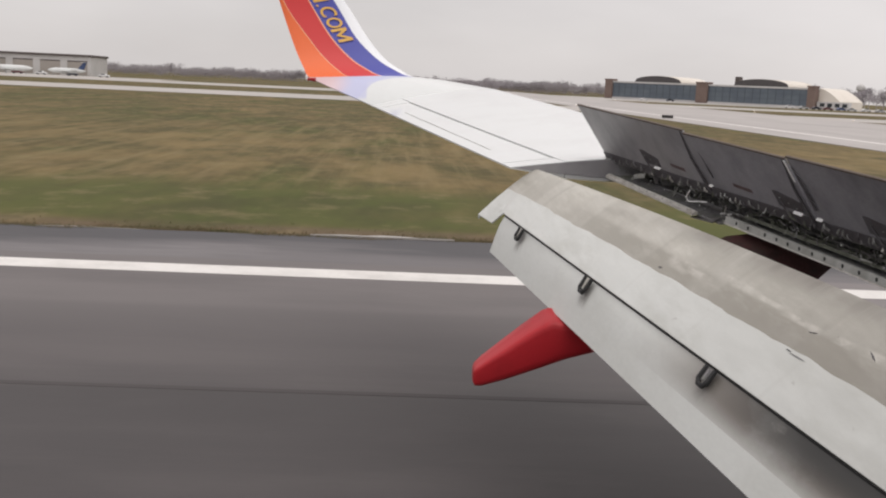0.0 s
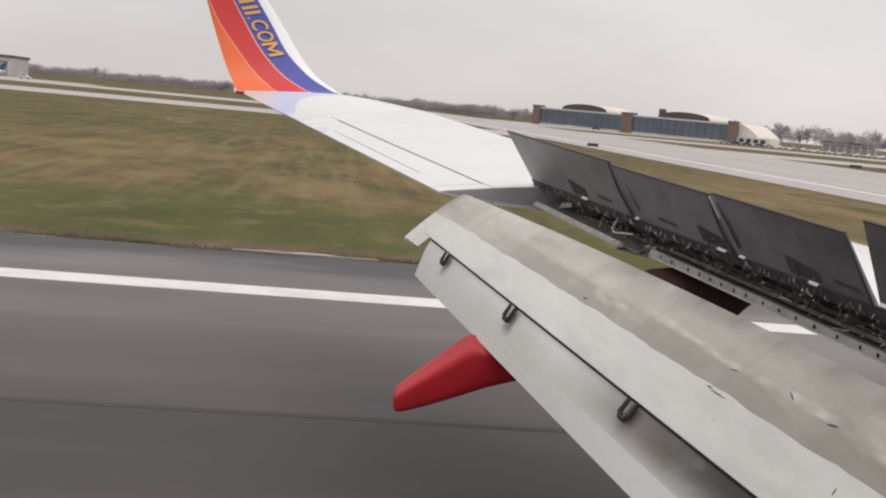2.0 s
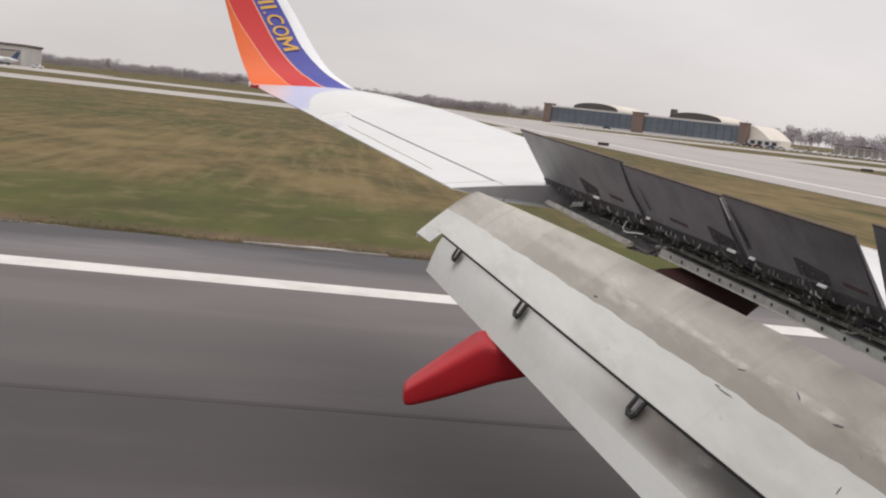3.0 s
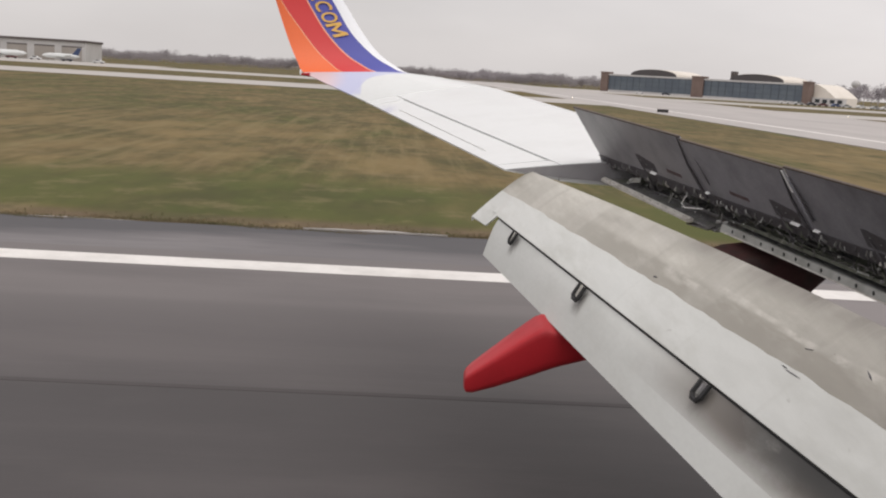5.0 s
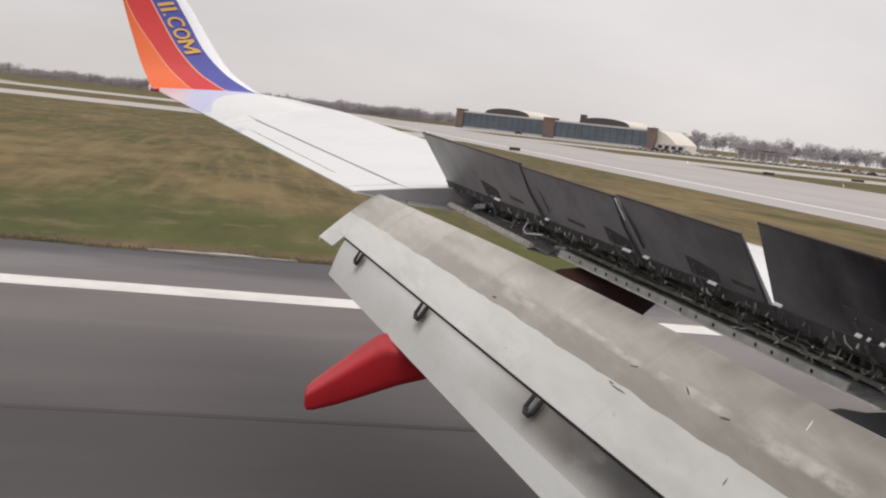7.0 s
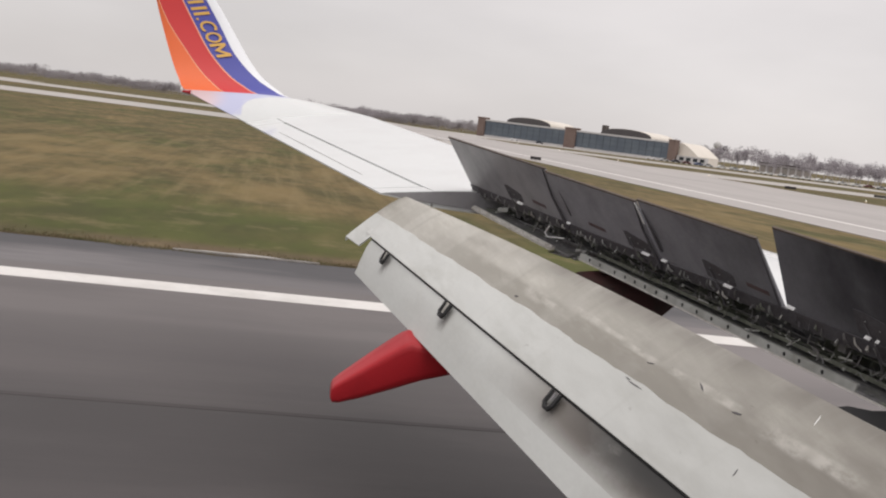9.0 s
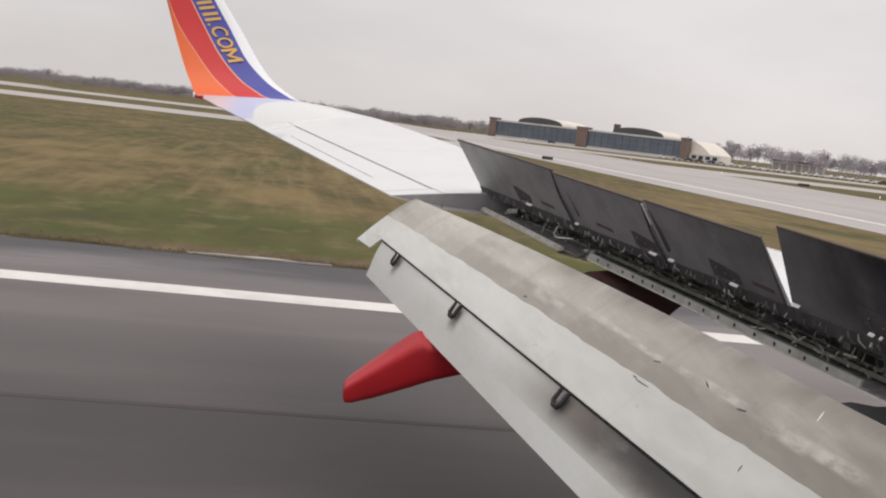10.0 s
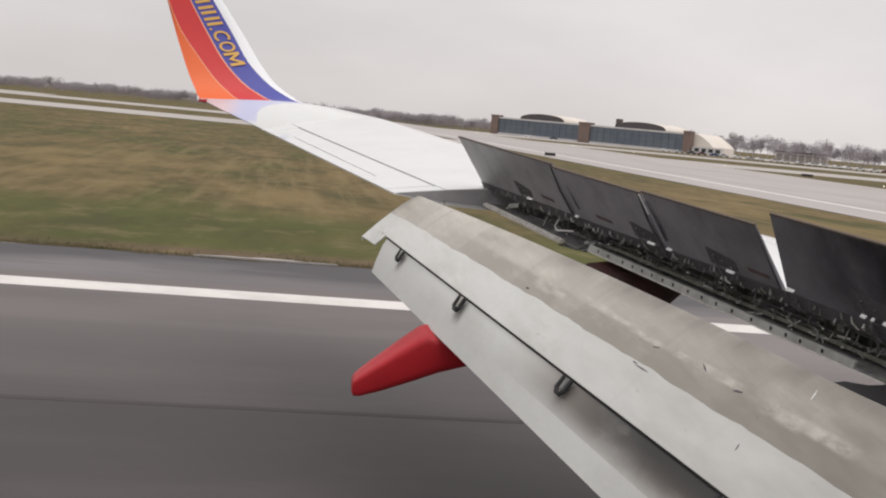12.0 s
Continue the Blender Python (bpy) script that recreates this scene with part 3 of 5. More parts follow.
part("end_rib", mesh("wing_end_rib", *slab([p + Vector((0, -0.004, -0.006)) for p in wing_section(10.4, te(10.4)[0] + 0.03)[:15:2]] + [P(le(10.4)[0], 10.396, le(10.4)[1] - 0.2), P(2.1, 10.396, -0.80), P(1.3, 10.396, -0.76)], 0.004), SPOILER), plane, "dark end rib of the outer wing")


def tail_piece(y0, y1, gap, n=5):
    rows = []
    for k in range(n + 1):
        y = y0 + (y1 - y0) * k / n
        a, (xt, zt) = ail(y) - gap, te(y)
        xs = [a, a - (a - xt) * 0.35, a - (a - xt) * 0.7, xt]
        top = [P(x, y, upper(y, x) - 0.002) for x in xs]
        low = [P(xt, y, zt - 0.015), P(a, y, lower(y, a) + 0.01)]
        rows.append(top + low)
    return rows


part("trailing_panel", loft("trailing_panel", tail_piece(10.4, 10.605, 0.0), WHITE), plane)
aileron = part("aileron", loft("aileron", tail_piece(10.62, 14.83, 0.024), WHITE), plane, "white aileron behind a thin dark gap")
part("trailing_panel", loft("tip_trailing_panel", tail_piece(14.845, 15.2, 0.0), WHITE), plane)
tab = []
for y in (11.3, 14.2):
    xt = te(y)[0]
    tab.append([P(xt + 0.165, y, upper(y, xt + 0.165) + 0.001), P(xt + 0.157, y, upper(y, xt + 0.155) + 0.001)])
part("tab_gap", mesh("tab_gap", *slab([tab[0][0], tab[1][0], tab[1][1], tab[0][1]], 0.004), RAIL), aileron)

# inner wing: skin ahead of the spoiler hinge, with a dark cove under it
rows = []
for y in (-0.9, 1.5, 3.0, 4.5, 6.0, 7.5, 9.0, 10.398):
    h = hinge(y)
    xl, zl = le(y)
    c = xl - h.x
    zh = h.z - EYE
    top = [P(h.x + c * s, y, zh + (zl - zh) * s + 0.055 * c * (1 - ((s - 0.42) / (0.42 if s < 0.42 else 0.58)) ** 2)) for s in (0, 0.1, 0.2, 0.35, 0.5, 0.7, 0.85, 0.95, 1.0)]
    low = [P(h.x + c * s, y, zl - 0.02 - 0.30 * (1 - s) ** 0.5 - 0.06) for s in (0.95, 0.8, 0.5, 0.25)]
    spar = [P(h.x + 0.40, y, zh - 0.30), P(h.x + 0.40, y, zh - 0.035), P(h.x, y, zh - 0.02)]
    rows.append(top + low + spar)
iv, fc = grid(rows, True)
iw = mesh("inner_wing", iv, fc, [WHITE, COVE], True, [1 if q % 16 >= 12 else 0 for q in range(len(fc) - 2)] + [0, 0])
sharpen(iw)
part("inner_wing", iw, plane, "white upper wing skin ahead of the spoilers")


def rail(y):
    d = y - 8.55
    return P(2.596 - 0.30 * d, y, -0.925 + 0.095 * d)


cove = []
for y in (3.0, 4.4, 5.4, 7.0, 8.55):
    r, h = rail(y) + Vector((0, 0, 0.035 * max(0.0, 5.4 - y))), hinge(y)
    cove.append([r + Vector((0.012, 0, -0.03)), P(h.x + 0.39, y, r.z - EYE - 0.02), P(h.x + 0.39, y, h.z - EYE - 0.04), P(h.x + 0.375, y, h.z - EYE - 0.04), P(h.x + 0.375, y, r.z - EYE - 0.005), r + Vector((0.012, 0, -0.012))])
part("cove", loft("cove", cove, COVE, smooth=False), plane, "sooty green-primed spoiler cove")
cove2 = []
for y in (8.56, 9.4, 10.39):
    h = hinge(y)
    cove2.append([P(h.x + 0.18, y, h.z - EYE - 0.17), P(h.x + 0.39, y, h.z - EYE - 0.17), P(h.x + 0.39, y, h.z - EYE - 0.04), P(h.x + 0.375, y, h.z - EYE - 0.04), P(h.x + 0.375, y, h.z - EYE - 0.155), P(h.x + 0.18, y, h.z - EYE - 0.155)])
part("cove", loft("outer_cove", cove2, COVE, smooth=False), plane)

# rail with its row of holes
a, b = rail(5.54), rail(8.50)
rail_ob = part("cove_rail", loft("cove_rail", [[p + Vector((0.0, 0, -0.025)), p + Vector((0.010, 0, 0.025)), p + Vector((0.030, 0, 0.028)), p + Vector((0.012, 0, -0.025))] for p in (a, b)], RAIL, smooth=False), plane, "grey perforated rail along the cove")
part("lower_lip", loft("lower_lip", [[p + Vector((-0.010, 0, -0.034)), p + Vector((0.0, 0, -0.026)), p + Vector((0.04, 0, -0.026)), p + Vector((0.04, 0, -0.034))] for p in (rail(5.3), b)], LIP, smooth=False), rail_ob)
hole = mesh("hole", *tube([(-0.0035, 0, 0), (0.002, 0, 0)], 0.0145, 8), BLACK)
y = 8.35
for k in range(17):
    p = rail(y)
    y -= (0.15, 0.21, 0.14, 0.13, 0.13, 0.14, 0.13, 0.18, 0.16, 0.16, 0.17, 0.20, 0.19, 0.14, 0.13, 0.19, 0.13)[k]
    ho = part("hole", hole, rail_ob)
    ho.location = p + Vector((0.0045, 0, 0.0))
p0, p1 = P(1.986, 10.38, -0.765), P(2.447, 8.88, -0.935)
lip = part("outer_lip", loft("outer_lip", [[p, p + Vector((0.030, 0, 0.022)), p + Vector((0.045, 0, 0.018)), p + Vector((0.06, 0, -0.01)), p + Vector((0.0, 0, -0.022))] for p in (p0, p1)], LIP, smooth=False), plane, "pale notched outer lip of the cove")
for k in range(11):
    o = p0.lerp(p1, (k + 0.6) / 11.3) + Vector((0.014, 0, 0.009))
    part("notch", mesh("notch", *box(o.x - 0.004, o.y - 0.008, o.z - 0.005, o.x + 0.004, o.y + 0.008, o.z + 0.005, 0.002), SOOTY), lip)
floor_rows = []
for y in (10.38, 9.6, 8.88, 8.56):
    o, h = p0.lerp(p1, (10.38 - y) / 1.5), hinge(y)
    floor_rows.append([o + Vector((0.045, 0, 0.004)), Vector((h.x + 0.20, y, o.z + 0.012)), Vector((h.x + 0.20, y, o.z - 0.004)), o + Vector((0.045, 0, -0.012))])
part("cove_floor", loft("cove_floor", floor_rows, COVE, smooth=False), plane, "dark sooty floor of the outer cove")
part("gusset", mesh("gusset", *slab([p1 + Vector((0.02, 0.12, -0.045)), p1 + Vector((0.09, -0.30, -0.035)), p1 + Vector((0.16, -0.26, 0.0)), p1 + Vector((0.10, 0.05, -0.015))], 0.008), SOOTY), plane)

# spoilers
RECESSES = ((9.67, 9.42), (7.80, 7.53), (6.89, 6.61), (5.58, 5.26), (4.3, 4.0))
LUGS = ((9.40, 0.07), (8.59, 0.035), (7.535, 0.07), (7.335, 0.01), (7.305, 0.03), (6.635, 0.06), (6.07, 0.05), (5.475, 0.03), (5.405, 0.014), (5.315, 0.022), (4.2, 0.05))
PLACARDS = ((9.21, 9.00), (8.32, 8.09), (6.48, 6.28))
UP = Vector((-0.36, -0.115, 0.507))


def spoiler(ya, yb, lift=1.0, slant=0.0):
    up = Vector((UP.x, UP.y, UP.z * lift))
    n = Vector((0.8, 0.25, 0.57)) * 0.032
    q = [hinge(ya), hinge(yb), hinge(yb) + up, hinge(ya - slant) + up]
    rows = [[q[0], q[0] + n * 0.9, q[3] + n * 0.35, q[3]], [q[1], q[1] + n * 0.9, q[2] + n * 0.35, q[2]]]
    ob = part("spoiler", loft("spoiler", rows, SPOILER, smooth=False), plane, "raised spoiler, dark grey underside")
    e = [[q[3] + Vector((0, 0, -0.008)), q[3] + Vector((-0.004, 0, 0.004)), q[3] + n * 0.4 + Vector((0, 0, 0.004)), q[3] + n * 0.4 + Vector((0, 0, -0.008))], [q[2] + Vector((0, 0, -0.008)), q[2] + Vector((-0.004, 0, 0.004)), q[2] + n * 0.4 + Vector((0, 0, 0.004)), q[2] + n * 0.4 + Vector((0, 0, -0.008))]]
    part("trailing_strip", loft("trailing_strip", e, EDGE, smooth=False), ob)
    # dark flat plate for the actuator recess, and a placard
    def on(u, v, off=0.0):
        return q[0] + (q[1] - q[0]) * u + up * v - n.normalized() * off
    def along(y):
        return (ya - y) / (ya - yb)
    for y0, y1 in RECESSES:
        if yb <= y1 and y0 <= ya:
            u, v = along(y0), along(y1)
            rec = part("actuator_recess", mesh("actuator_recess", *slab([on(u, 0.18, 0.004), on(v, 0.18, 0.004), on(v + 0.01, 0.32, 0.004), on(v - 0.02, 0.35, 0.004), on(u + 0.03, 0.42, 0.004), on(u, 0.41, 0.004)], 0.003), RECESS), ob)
            for f, g, size in ((0.25, 0.33, 0.005), (0.55, 0.28, 0.005), (0.8, 0.22, 0.006)):
                c = on(u + (v - u) * f, g, 0.010)
                part("rivet", mesh("rivet", *tube([c, c + Vector((-0.008, -0.003, 0.004))], [size, size * 0.6], 6), DULL), rec)
            part("rod", mesh("rod", *tube([on(u + (v - u) * 0.2, 0.30, 0.012), on(u + (v - u) * 0.45, 0.10, 0.04), on(u + (v - u) * 0.5, -0.10, 0.05)], [0.005, 0.008, 0.007], 6), RECESS), rec)
    for y, wide in LUGS:
        if yb < y < ya:
            u, e = along(y), wide / (ya - yb) * 0.65
            part("actuator_lug", mesh("actuator_lug", *slab([on(u - e, 0.222, 0.060), on(u + e, 0.217, 0.060), on(u + e, 0.224, 0.036), on(u - e, 0.229, 0.036)], 0.006), LUG), ob, "bright white lug")
    for y0, y1 in PLACARDS:
        if yb <= y1 and y0 <= ya:
            u, v = along(y0), along(y1)
            part("placard", mesh("placard", *slab([on(u, 0.26, 0.003), on(v, 0.24, 0.003), on(v, 0.295, 0.003), on(u, 0.315, 0.003)], 0.002), PLACARD), ob)
    if yb > 7 and ya < 9:  # bright edge of the joint inboard of this spoiler, its highlight painted white
        part("joint_strip", mesh("joint_strip", *slab([on(1.0, 0.99, 0.012), on(1.012, 0.99, 0.012), on(1.022, 0.70, 0.018), on(1.008, 0.70, 0.018)], 0.005), LUG), ob, "metal joint strip, its highlight painted white")
    gap = 6 < yb < 7  # inboard of this spoiler a wedge stays open
    part("hinge_arm_or_shadow", mesh("hinge_arm_or_shadow", *joined(tube([on(0.998, 0.98, 0.004), on(0.992, 0.55, 0.004), on(0.99, 0.05, 0.008)], [0.003, 0.005, 0.006], 6) if gap else tube([on(0.975, 0.98, 0.004), on(0.955, 0.55, 0.010), on(0.985, 0.05, 0.020)], [0.004, 0.009, 0.014], 6)), RECESS), ob)
    # second dark tube; at the outermost joint one of the pair is the arm's shadow
    wide = 0.004 if ya > 9 else 0.010
    if not gap:
        part("hinge_arm_or_shadow", mesh("hinge_arm_or_shadow", *joined(tube([on(1.03, 0.90, 0.004), on(1.055, 0.58, 0.008), on(1.06, 0.30, 0.010)], [0.004, wide, wide], 6)), RECESS), ob)
    # dark beam along the foot of the panel, with the links that carry it
    ends = (-0.002, 1.04 if gap else 1.01)
    beam = part("hinge_beam", mesh("hinge_beam", *slab([on(ends[0], -0.03, 0.012), on(ends[1], -0.03, 0.012), on(ends[1], 0.15 if gap else 0.125, 0.008), on(ends[0], 0.125, 0.008)], 0.006), RECESS), ob, "dark beam along the spoiler foot")
    y = ya - 0.03
    while y > yb + 0.05:
        y -= random.uniform(0.035, 0.085)
        u, v, tall = along(y), random.uniform(-0.05, 0.06), random.uniform(0.05, 0.13)
        lean, thick = random.uniform(-0.03, 0.03) / (ya - yb), random.uniform(0.003, 0.009)
        part("link", mesh("link", *tube([on(u, v, 0.030), on(u + lean, v + tall * 0.6, 0.040), on(u + lean * 1.4, min(0.20, v + tall), 0.024)], [thick, thick * 1.3, thick * 0.8], 5), random.choice((COVE, SOOTY, SOOTY, PRIMER, RECESS, DULL, DULL, LIP))), beam)
    return ob


random.seed(12)
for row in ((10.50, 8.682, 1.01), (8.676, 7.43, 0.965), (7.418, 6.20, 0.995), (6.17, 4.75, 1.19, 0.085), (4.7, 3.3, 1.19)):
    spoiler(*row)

# flap: nose crest, main surface, aft surface
def nose(y):
    d = y - 10.4
    return P(1.306 - 0.28 * d, y, -0.736 + 0.0735 * d + 0.05 * math.sin(math.pi * max(0.0, min(1.0, -d / 6.5))))


def slot(y):  # line where the aft flap comes out from under the main flap
    d = y - 10.03
    return P(0.95 - 0.25 * d, y, -1.141 + 0.1107 * d)


def tail(y):
    d = y - 10.03
    return P(0.836 - 0.23 * d, y, -1.519 + 0.1196 * d)


def main_end(y):  # rear edge of the main flap: outboard of the slot it reaches farther back
    if y <= 10.03:
        return slot(y)
    if y < 10.2:
        return slot(10.03).lerp(P(0.86, 10.2, -1.262), (y - 10.03) / 0.17)
    return P(0.86, 10.2, -1.262).lerp(P(0.735, 10.4, -1.207), min(1, (y - 10.2) / 0.2))


SHAPE = [(0.0, 0.0), (0.04, 0.014), (0.12, 0.024), (0.25, 0.030), (0.42, 0.030), (0.585, 0.026)]
SHAPE2 = [(0.57, 0.026), (0.75, 0.016), (0.9, 0.007), (1.0, 0.0)]


def flap_row(y, shape, end):
    a, c = nose(y), end(y) - nose(y)
    length, base = c.length, (slot(min(y, 10.03)) - nose(min(y, 10.03))).length
    c = c.normalized()
    shape = [(p if p <= 0.001 else p * base / length if p <= 0.6 else 1 - (1 - p) / 0.43 * (1 - 0.57 * base / length), h) for p, h in shape]
    n = Vector((c.z, 0, -c.x)).normalized()
    n = n if n.z > 0 else -n
    return [a + c * (p * length) + n * h for p, h in shape], c, n, a, length


flap = part("flap", mesh("flap_core", *grid([(lambda r: [r[3] - r[1] * 0.02 - r[2] * 0.05, r[3] + r[1] * 0.05 - r[2] * 0.19, r[3] + r[1] * r[4] * 0.6 - r[2] * 0.14, r[3] + r[1] * r[4] * 0.97 - r[2] * 0.02, r[3] + r[1] * r[4] * 0.55 + r[2] * 0.01, r[3] + r[1] * 0.03 - r[2] * 0.005])(flap_row(y, SHAPE, slot)) for y in (3.0, 5, 7, 9, 10.38)], True), FLAP_PAINT), plane, "lowered main flap, half bare metal and half painted")
random.seed(8)
ys = [3.0 + 7.03 * k / 90 for k in range(91)] + [10.08, 10.14, 10.2, 10.3, 10.395]
bare, paint = [], []
for y in ys:
    r, c, n, a, length = flap_row(y, SHAPE, slot)
    r[-1] = r[-1] + c * (0.004 * math.sin(y * 5.1) + 0.004 * math.sin(y * 13.7 + 1) + random.uniform(-0.004, 0.004))
    bare.append([a - c * 0.03 - n * 0.10, a - c * 0.018 - n * 0.04] + r)
    r2 = [r[-1].lerp(main_end(y), f) + n * h for f, h in ((0, 0), (0.42, 0.004), (0.77, 0.003), (1, 0))]
    paint.append(r2 + [r2[-1] - n * 0.012, r2[-2] - n * 0.014])
for skin in (bare, paint):  # the outer end closes downwards
    skin.append([p + Vector((0.0, 0.002, -0.012 if k in (0, 1) else -0.035)) for k, p in enumerate(skin[-1])])
part("nose_skin", loft("nose_skin", bare, FLAP_BARE, closed=False), flap, "bare stained metal nose of the flap, crest shade painted in")
part("painted_skin", loft("painted_skin", paint, FLAP_PAINT, closed=False), flap, "grey-white painted rear of the flap")
random.seed(31)


def skin_patch(name, y, p, long, wide, mat, lean=0.0):
    """A thin scuff with an uneven outline on the upper skin of the flap, at a share p of its chord."""
    r, c, n, a, length = flap_row(y, SHAPE, slot)
    h = float(np.interp(p, [q for q, _ in SHAPE] + [0.8, 1.0], [e for _, e in SHAPE] + [0.016, 0.004]))
    v = (nose(y + 0.4) - nose(y)).normalized()
    n = c.cross(v)
    n = (n if n.z > 0 else -n).normalized()
    o = a + c * (p * length) + n * (h + 0.0022)
    v = (v + c * lean).normalized()
    w = n.cross(v).normalized()
    ring = [o + v * (long * 0.5 * math.cos(t) * random.uniform(0.65, 1.1)) + w * (wide * 0.5 * math.sin(t) * random.uniform(0.55, 1.25)) for t in (2 * math.pi * q / 13 for q in range(13))]
    bm = bmesh.new()
    bm.faces.new([bm.verts.new(q) for q in ring])
    bmesh.ops.triangulate(bm, faces=bm.faces[:])
    side = bmesh.ops.extrude_face_region(bm, geom=bm.faces[:])
    bmesh.ops.translate(bm, verts=[g for g in side["geom"] if isinstance(g, bmesh.types.BMVert)], vec=n * -0.004)
    bmesh.ops.recalc_face_normals(bm, faces=bm.faces[:])
    me = bpy.data.meshes.new(name)
    bm.to_mesh(me)
    bm.free()
    me.materials.append(mat)
    part(name, me, flap)


for y, p, long, wide, lean in ((5.80, 0.612, 0.17, 0.007, 0.0), (5.88, 0.60, 0.05, 0.008, 0.0), (5.42, 0.354, 0.08, 0.010, -0.5), (5.09, 0.386, 0.09, 0.012, 0.2), (5.86, 0.405, 0.07, 0.006, 0.3), (4.78, 0.71, 0.05, 0.008, -3.0), (7.43, 0.534, 0.06, 0.015, 0.2)):
    skin_patch("paint_chip", y, p, long, wide, RECESS, lean)
skin_patch("bright_scratch", 4.71, 0.154, 0.07, 0.006, LUG, -3.0)
aft_rows = []
for y in [3.0 + 7.02 * k / 14 for k in range(15)]:
    s, t = slot(y) + Vector((0.012, 0, -0.028)), tail(y)
    c = (t - s)
    n = Vector((c.z, 0, -c.x)).normalized()
    n = n if n.x < 0 else -n
    m = (nose(y) - slot(y)).normalized()
    aft_rows.append([s + m * 0.10 + Vector((0, 0, -0.035)), s, s + c * 0.25 + n * 0.012, s + c * 0.58 + n * 0.010, t, t - n * 0.008, s + c * 0.5 - n * 0.05, s - n * 0.06 + m * 0.05])
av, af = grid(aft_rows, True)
aft_me = mesh("aft_flap", av, af, [AFT_PAINT, AFT_DARK], True, [1 if q % 8 < 3 else 0 for q in range(len(af) - 2)] + [0, 0])
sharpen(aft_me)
aft = part("aft_flap", aft_me, plane, "steep aft flap, grey-white and dark inboard")


part("slot_seal", mesh("slot_seal", *tube([slot(y) + Vector((0.02, 0, -0.022)) for y in (3.0, 5, 7, 9, 10.02)], 0.013, 6), BLACK), aft, "black seal in the flap slot")


def hook(y, size):
    """A black U-shaped bracket on the slot line."""
    o = slot(y) + Vector((-0.01, 0, -0.01))
    u = (tail(y) - slot(y)).normalized()
    v = (slot(y + 0.5) - slot(y)).normalized()
    n = Vector((-0.94, -0.2, 0.27)).normalized() * 0.015
    w, h = 0.042 * size, 0.11 * size
    pts = [o + v * w + n, o + v * w + u * h * 0.75 + n * 2, o + v * w * 0.5 + u * h + n * 2, o - v * w * 0.5 + u * h + n * 2, o - v * w + u * h * 0.75 + n * 2, o - v * w + n]
    ob = part("flap_bracket", mesh("flap_bracket", *tube(pts, 0.017 * size, 6), BLACK), aft, "black U-shaped bracket")
    web = [o + v * w * 0.8 + n * 0.8, o - v * w * 0.8 + n * 0.8, o - v * w * 0.8 + u * h * 0.8 + n * 1.2, o + v * w * 0.8 + u * h * 0.8 + n * 1.2]
    part("web", mesh("web", *slab(web, 0.006), SOOTY if y < 7 else FLAP_BARE), ob)
    if y < 7:
        part("pin", mesh("pin", *tube([o + u * h * 0.1 + n, o + u * h * 0.7 + n * 1.6], 0.016 * size, 6), COVE), ob)


for y, s in ((9.46, 0.95), (8.0, 1.08), (6.22, 1.08), (4.55, 1.2)):
    hook(y, s)


FAIRING_SECTION = ((-1, 0.50), (-1, 0.29), (-0.97, 0.20), (-0.88, 0.145), (-0.65, 0.115), (-0.2, 0.085), (0.3, 0.05), (0.85, 0.0), (1, 0.05), (1, 0.7), (0.7, 0.97), (0, 1.0), (-0.55, 0.985), (-0.8, 0.95), (-0.94, 0.88), (-1, 0.76))


def fairing(y, rows, mat, label):
    out = []
    for x, top, low, half in rows:
        hh = (top - low)
        out.append([P(x, y + half * sy, top - hh * dz) for sy, dz in FAIRING_SECTION])
    verts, faces = grid(out, True)
    # the front rows take the shaded red
    me = mesh("track_fairing", verts, faces, [mat, RED_SHADED], True, [1 if mat is RED and q // len(FAIRING_SECTION) >= 9 else 0 for q in range(len(faces) - 2)] + [0, 1 if mat is RED else 0])
    sharpen(me, 48)
    return part("track_fairing", me, plane, label)


fairing(8.25, [(0.595, -2.185, -2.29, 0.075), (0.61, -2.155, -2.32, 0.088), (0.66, -2.105, -2.32, 0.10), (0.83, -1.965, -2.265, 0.125), (1.0, -1.825, -2.20, 0.14), (1.14, -1.718, -2.145, 0.15), (1.20, -1.695, -2.12, 0.15), (1.32, -1.73, -2.07, 0.155), (1.45, -1.70, -2.03, 0.16), (1.8, -1.42, -1.93, 0.17), (2.1, -1.25, -1.85, 0.17), (2.4, -1.15, -1.75, 0.17), (2.6, -1.055, -1.68, 0.17), (2.95, -1.0, -1.60, 0.17), (3.15, -1.04, -1.5, 0.17), (3.30, -1.09, -1.32, 0.16), (3.39, -1.15, -1.22, 0.15)], RED, "glossy red flap track fairing")
# the inboard fairing lies in shade, put in as black
fairing(4.70, [(1.1, -3.0, -3.1, 0.09), (1.7, -2.75, -3.0, 0.17), (2.4, -2.30, -2.8, 0.24), (2.88, -1.75, -2.5, 0.29), (2.98, -1.20, -2.4, 0.30), (3.1, -1.18, -2.35, 0.30), (3.25, -1.195, -2.3, 0.30), (3.5, -1.175, -2.2, 0.30), (4.4, -1.2, -1.9, 0.24), (6.0, -1.3, -1.5, 0.08)], BLACK, "inboard track fairing, its shade painted black")

